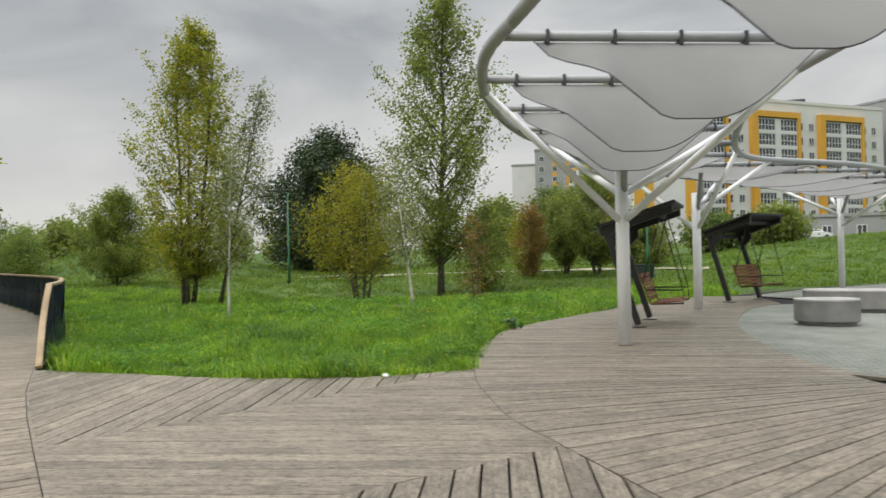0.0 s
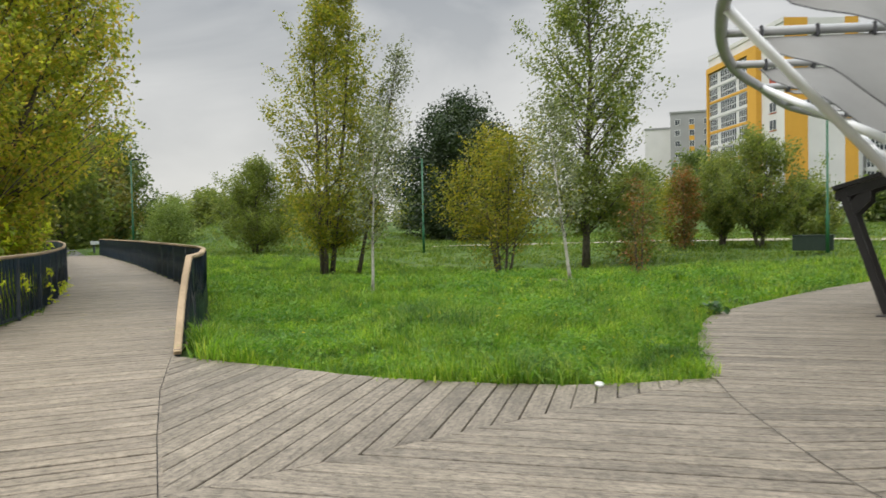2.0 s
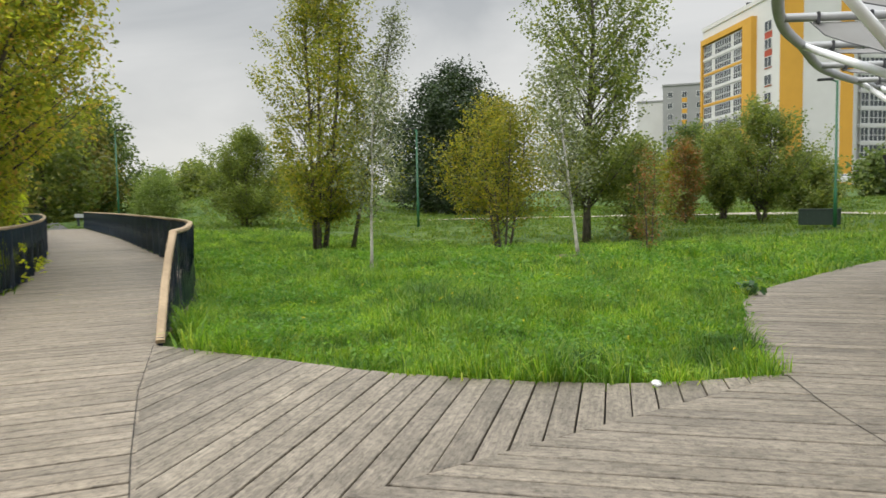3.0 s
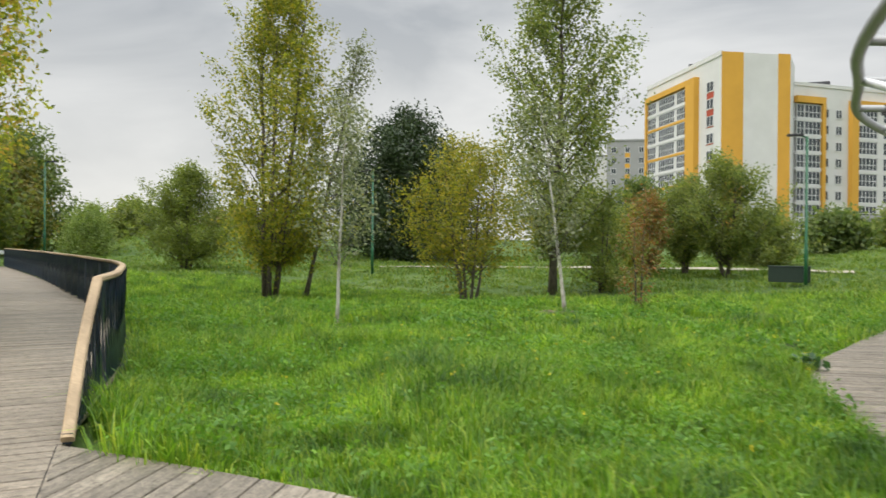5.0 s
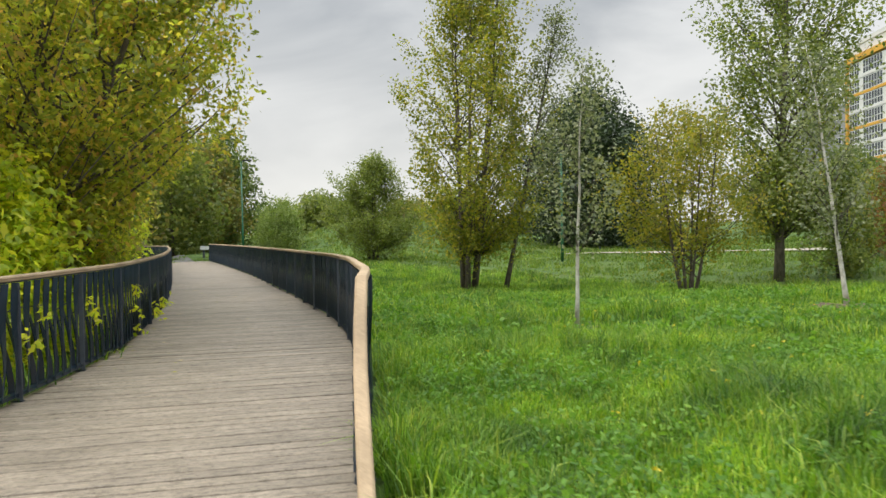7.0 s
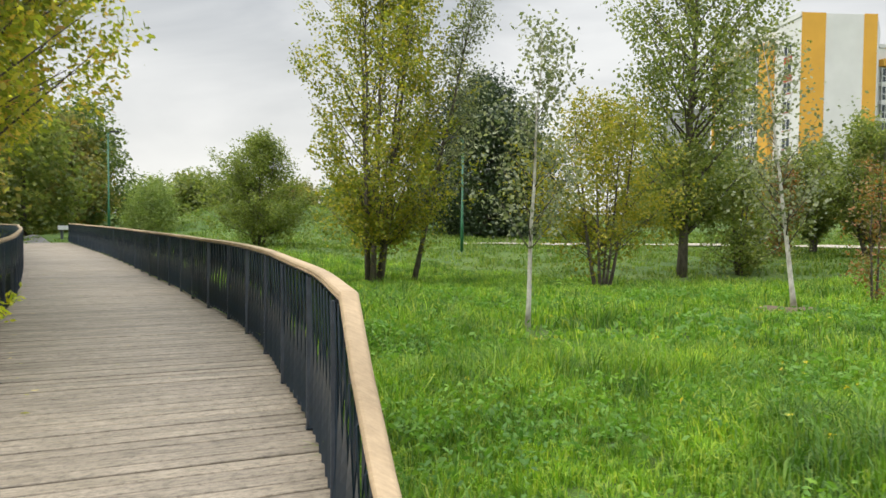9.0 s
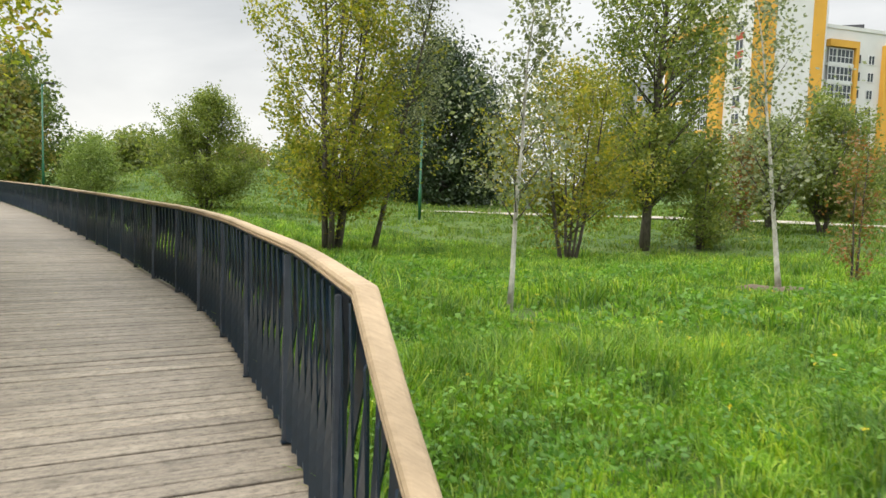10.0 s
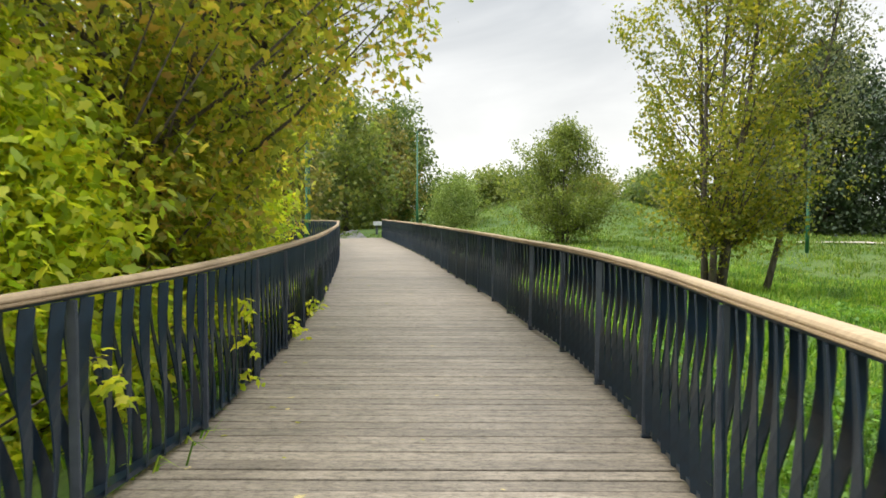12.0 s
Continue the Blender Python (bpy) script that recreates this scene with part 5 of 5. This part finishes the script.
# the dock plant at the deck edge
wc = np.array([[-0.30, 12.15, 0.05], [-0.22, 12.2, 0.08], [-0.38, 12.3, 0.09], [-0.28, 12.22, 0.14]])
tagged(new("dock_plant", leaves(grng, wc, 22, 0.07, 0.10, DOCK, "dock_plant")), "dark green broad-leaved plant at the deck edge", "plant")
# turned soil round the foot of a planted sapling
soil_rng = random.Random(4)
soil = []
for k in range(15):
    q, d = 2 * math.pi * k / 15, soil_rng.uniform(0.8, 1.15)
    soil.append((-4.25 + 0.78 * d * math.cos(q), 18.9 + 0.5 * d * math.sin(q)))
V, F = [(-4.25, 18.9, float(ground_z(-4.25, 18.9)) + 0.07)], []
for k, (a, b) in enumerate(soil):
    V += [(-4.25 + (a + 4.25) * 0.6, 18.9 + (b - 18.9) * 0.6, float(ground_z(a, b)) + 0.05 + soil_rng.uniform(0, 0.05)), (a, b, float(ground_z(a, b)) - 0.01)]
for k in range(15):
    j = (k + 1) % 15
    F += [(0, 1 + 2 * k, 1 + 2 * j), (1 + 2 * k, 2 + 2 * k, 2 + 2 * j, 1 + 2 * j)]
tagged(new("soil_patch", mesh_of("soil_patch", V, F, SOIL, True)), "bare brown soil dug over round the sapling", "soil", kind="structure")
# yellow meadow flowers
fx, fy = meadow(grng, 70, -7.5, 0.5, 7.5, 17.0, lambda x, y: x * 0.75 + y * 0.66 > 1.5)
fc_ = np.stack([fx, fy, ground_z(fx, fy) + 0.27], 1)
tagged(new("meadow_flowers", leaves(grng, fc_, 6, 0.010, 0.02, FLOWER, "meadow_flowers")), "small scattered yellow meadow flowers", "flowers", kind="stuff")

# ---- paths and paving ----
pa = smooth_curve([(-21, 44.2), (-15, 45.6), (-7, 47.0), (0, 46.6), (3.5, 45.6), (6, 45.0)], 1.0)
pb = pa + np.array([0.2, 1.7])
tagged(flat_ribbon("sandy_path", pa, pb, PATH_SAND, lift=0.09), "pale sandy footpath curving through the meadow", "path", kind="structure")
pv = [tuple(p) for p in PAVER_EDGE] + [(26, 8), (26, 36), (16, 32.2), (10.6, 28.6), (7.2, 25.0), (5.2, 22.0)]
tagged(flat_sheet("pavement", pv, -0.012, PAVER), "grey concrete block paving", "pavement", kind="structure")


# ---- boards of the deck and the bridge ----
def board(pts, angle, mat, parent, thick=0.036):
    """One board with the outline pts; its grain runs along the angle."""
    c = np.mean(pts, axis=0)
    ca, sa = math.cos(-angle), math.sin(-angle)
    loc = [((x - c[0]) * ca - (y - c[1]) * sa, (x - c[0]) * sa + (y - c[1]) * ca) for x, y in pts]
    area = sum(loc[k - 1][0] * loc[k][1] - loc[k][0] * loc[k - 1][1] for k in range(len(loc)))
    if area < 0:
        loc = loc[::-1]
    n = len(loc)
    ex = 0.004
    ys = [q[1] for q in loc]
    midy = (max(ys) + min(ys)) / 2
    V = [(x, y - ex * (1 if y > midy else -1), 0) for x, y in loc] + [(x, y, -0.004) for x, y in loc] + [(x, y, -thick) for x, y in loc]
    F = [tuple(range(n))]
    for r in (0, 1):
        for k in range(n):
            j = (k + 1) % n
            F.append((r * n + k, (r + 1) * n + k, (r + 1) * n + j, r * n + j))
    me = mesh_of("plank", V, F, mat)
    return child("plank", me, parent, pose(c[0], c[1], BRNG.uniform(-0.0025, 0.0025), 0, 0, math.degrees(angle)))


BRNG = random.Random(3)


def clip_half(poly, a, b, c):
    """The part of a polygon where a x + b y >= c."""
    out = []
    for k in range(len(poly)):
        p, q = poly[k - 1], poly[k]
        dp, dq = a * p[0] + b * p[1] - c, a * q[0] + b * q[1] - c
        if (dp >= 0) != (dq >= 0):
            t = dp / (dp - dq)
            out.append((p[0] + (q[0] - p[0]) * t, p[1] + (q[1] - p[1]) * t))
        if dq >= 0:
            out.append(q)
    return out


def boards_in(poly, degrees, width, gap, mat, parent, shift=0.0):
    a = radians(degrees)
    nx_, ny_ = -math.sin(a), math.cos(a)
    proj = [p[0] * nx_ + p[1] * ny_ for p in poly]
    s = math.floor(min(proj) / width) * width + shift - width
    while s < max(proj):
        g0, g1 = gap * BRNG.uniform(0.2, 0.8), gap * BRNG.uniform(0.2, 0.8)
        q = clip_half(poly, nx_, ny_, s + g0)
        q = clip_half(q, -nx_, -ny_, -(s + width - g1)) if len(q) > 2 else q
        if len(q) > 2:
            ar = 0.5 * abs(sum(q[k - 1][0] * q[k][1] - q[k][0] * q[k - 1][1] for k in range(len(q))))
            if ar > 0.004:
                board(q, a, mat, parent)
        s += width


square = empty("deck_boardwalk", (0, 0, 0), "weathered grey-brown timber deck in herringbone sectors", "floor", kind="structure")
W_, G_ = 0.172, 0.017
sector_left = [(-5.62, 6.70), (-4.35, 5.33), (-3.25, 4.26), (-2.35, 3.42), (0.08, 7.48)] + [tuple(p) for p in GRASS_EDGE[::-2][1:-1]]
boards_in(sector_left, 101, W_, 0.010, DECK, square)
seam_b1 = [tuple(p) for p in SEAM_B if p[1] > 4.22][::3]
sector_main = [(-2.35, 3.42), (0.08, 7.48)] + seam_b1[1:] + [(1.48, 4.22), (-0.60, 1.80)]
boards_in(sector_main, 11, W_, G_, DECK, square, 0.05)
seam_b2 = [tuple(p) for p in SEAM_B if p[1] <= 4.22][::4]
sector_low = [(1.48, 4.22)] + seam_b2 + [(5.0, -3.4), (4.5, -3.2), (1.5, -0.2), (-0.60, 1.80)]
boards_in(sector_low, 101, W_, G_, DECK, square, 0.02)
hub = np.array([6.2, 8.0])
sb_len = length(SEAM_B)
s = 0.0
while s < sb_len - 0.2:
    (x0, y0), t0 = at_len(SEAM_B, s + 0.004)
    way = hub - np.array([x0, y0])
    cr = abs(t0[0] * way[1] - t0[1] * way[0]) / np.linalg.norm(way)
    step = min(0.4, W_ / max(0.25, cr))
    p0, p1 = at_len(SEAM_B, s + 0.006)[0], at_len(SEAM_B, s + step - 0.006)[0]
    reach = 0.66
    quad = [tuple(p0), tuple(p1), tuple(p1 + (hub - p1) * reach), tuple(p0 + (hub - p0) * reach)]
    board(quad, math.atan2(way[1], way[0]), DECK, square)
    s += step
north = [tuple(p) for p in GRASS_EDGE2 if p[1] < 22][::2] + [(5.2, 21.6), (5.4, 18.5)] + [tuple(p) for p in PAVER_EDGE if p[0] < 5.0 and p[1] < 18.4][::1] + [(3.9, 7.82)]
boards_in(north, 8, W_, G_, DECK, square, 0.09)

bridge = empty("bridge_boardwalk", (0, 0, 0), "worn grey-brown cross boards of the footbridge", "floor", kind="structure")
LEFT_EDGE = smooth_curve([(0.5, -6.0), (-2.5, -2.6), (-5.0, 0.6), (-7.3, 3.6)] + [tuple(p) for p in RAIL_L[::6] if p[0] > -37.0], 0.2)
RIGHT_EDGE = smooth_curve([tuple(p) for p in SEAM_A[::-1]] + [tuple(p) for p in RAIL_R[4::6] if p[0] > -40.3], 0.2)
rl = length(RIGHT_EDGE)
n_b = int(rl / 0.152)
board_rng = random.Random(31)
for k in range(n_b):
    def pair(f):
        p, t = at_len(RIGHT_EDGE, f * rl)
        nrm = np.array([-0.695, -0.719]) if p[0] > -20 else np.array([t[1], -t[0]]) * -1
        d = (LEFT_EDGE - p) @ np.array([-nrm[1], nrm[0]])
        fwd = (LEFT_EDGE - p) @ nrm
        d = np.where(fwd > 0.5, np.abs(d), 99)
        j = int(np.argmin(d))
        return p - nrm * 0.03, p + nrm * (fwd[j] + 0.03) if d[j] < 1.0 else p + nrm * 2.9
    wear = 0.07 + 0.13 * board_rng.random() ** 3
    r0, l0 = pair((k + wear) / n_b)
    r1, l1 = pair((k + 0.982) / n_b)
    v = r0 - l0
    board([tuple(r0), tuple(r1), tuple(l1), tuple(l0)], math.atan2(v[1], v[0]), DECK_DARK, bridge)
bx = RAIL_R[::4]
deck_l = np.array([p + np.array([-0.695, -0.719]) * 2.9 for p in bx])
# added ribbon below the bridge boards, painted near-black as the shade of the gaps
tagged(flat_ribbon("bridge_gap_shade", bx, deck_l, GAP_SHADE, z=-0.05), "near-black sheet under the bridge boards, stands in for shade in the gaps", "floor", kind="structure")
tagged(flat_ribbon("end_path", smooth_curve([(-37.5, 31.6), (-46, 36.5), (-58, 40), (-75, 42)], 1.5), smooth_curve([(-35.8, 29.2), (-44.6, 33.2), (-57, 36.5), (-75, 38.5)], 1.5)[:len(smooth_curve([(-37.5, 31.6), (-46, 36.5), (-58, 40), (-75, 42)], 1.5))], ASPHALT, lift=0.12), "grey asphalt path beyond the bridge", "path", kind="structure")

# ---- fallen leaves and sprigs ----
LEAF_SHAPE = [(0.0, 0.0), (0.2, 0.28), (0.45, 0.24), (0.6, 0.42), (0.72, 0.15), (1.0, 0.0), (0.72, -0.15), (0.6, -0.42), (0.45, -0.24), (0.2, -0.28)]
LEAF_ME = mesh_of("fallen_leaf", [(a, b, 0.10 * math.sin(3 * a) * abs(b) + 0.05) for a, b in LEAF_SHAPE], [tuple(range(10))], L_YELLOW)
LITTER = plain("straw_leaf", (0.50, 0.40, 0.18), 0.8, 0.0, 0.3)
LEAF_ME2 = mesh_of("fallen_leaf", [(a, b, 0.12 * math.cos(4 * a) * abs(b) + 0.05) for a, b in LEAF_SHAPE], [tuple(range(10))], LITTER)
frng = random.Random(21)
for k in range(46):
    s = frng.uniform(2.5, 20)
    (x, y), t = at_len(RAIL_L, s)
    off = abs(frng.gauss(0, 0.75)) + 0.08
    if off > 2.4:
        continue
    ob = new("fallen_leaf", LEAF_ME if k % 3 else LEAF_ME2)
    size = frng.uniform(0.035, 0.075)
    ob.matrix_basis = pose(x + 0.69 * off, y + 0.72 * off, 0.0, frng.uniform(-6, 6), frng.uniform(-6, 6), frng.uniform(0, 360)) @ Matrix.Diagonal((size, size, size, 1))
    tagged(ob, "dry yellowish leaf lying on the bridge boards", "leaf", "fallen leaves on the bridge")
srng = np.random.default_rng(9)
for k, (s, z, n) in enumerate([(2.05, 0.55, 7), (2.3, 0.78, 6), (3.55, 0.72, 8), (3.7, 0.6, 6), (5.6, 0.75, 8), (5.75, 0.45, 7), (5.7, 0.2, 6), (7.8, 0.3, 8), (8.2, 0.15, 7), (9.4, 0.25, 9), (10.2, 0.2, 9), (1.2, 0.5, 6)]):
    (x, y), t = at_len(RAIL_L, s)
    c = np.array([[x + 0.05, y + 0.06, z], [x - 0.05, y - 0.06, z + 0.1], [x + 0.08, y + 0.09, z - 0.08]])
    root = empty("leaf_sprig", (x, y, z), "yellow-green leafy sprig growing through the rail slats", "sprig", "sprigs in the rail")
    ob = child("foliage", leaves(srng, c - np.array([x, y, z]), n, 0.05, 0.085, L_BRIGHT, "foliage", lobed=True), root)
    child("stem", tubes_mesh("stem", [([(-0.35, -0.4, -0.25), (-0.1, -0.1, 0.0), (0.06, 0.08, 0.02)], [0.008, 0.006, 0.003])], BARK, 5), root)


# ---- painted shade of the joints where the sectors of the deck meet ----
def joint(curve, half):
    t = np.gradient(curve, axis=0)
    t /= np.linalg.norm(t, axis=1, keepdims=True)
    side = np.stack([-t[:, 1], t[:, 0]], 1) * half
    # lies on top of the boards; near-black colour stands in for a shaded gap
    strip = flat_ribbon("joint_shade_strip", curve + side, curve - side, GAP_SHADE, z=0.005)
    tagged(strip, "near-black strip laid over the seam of the deck sectors, painted shade of a joint", "floor", kind="structure")


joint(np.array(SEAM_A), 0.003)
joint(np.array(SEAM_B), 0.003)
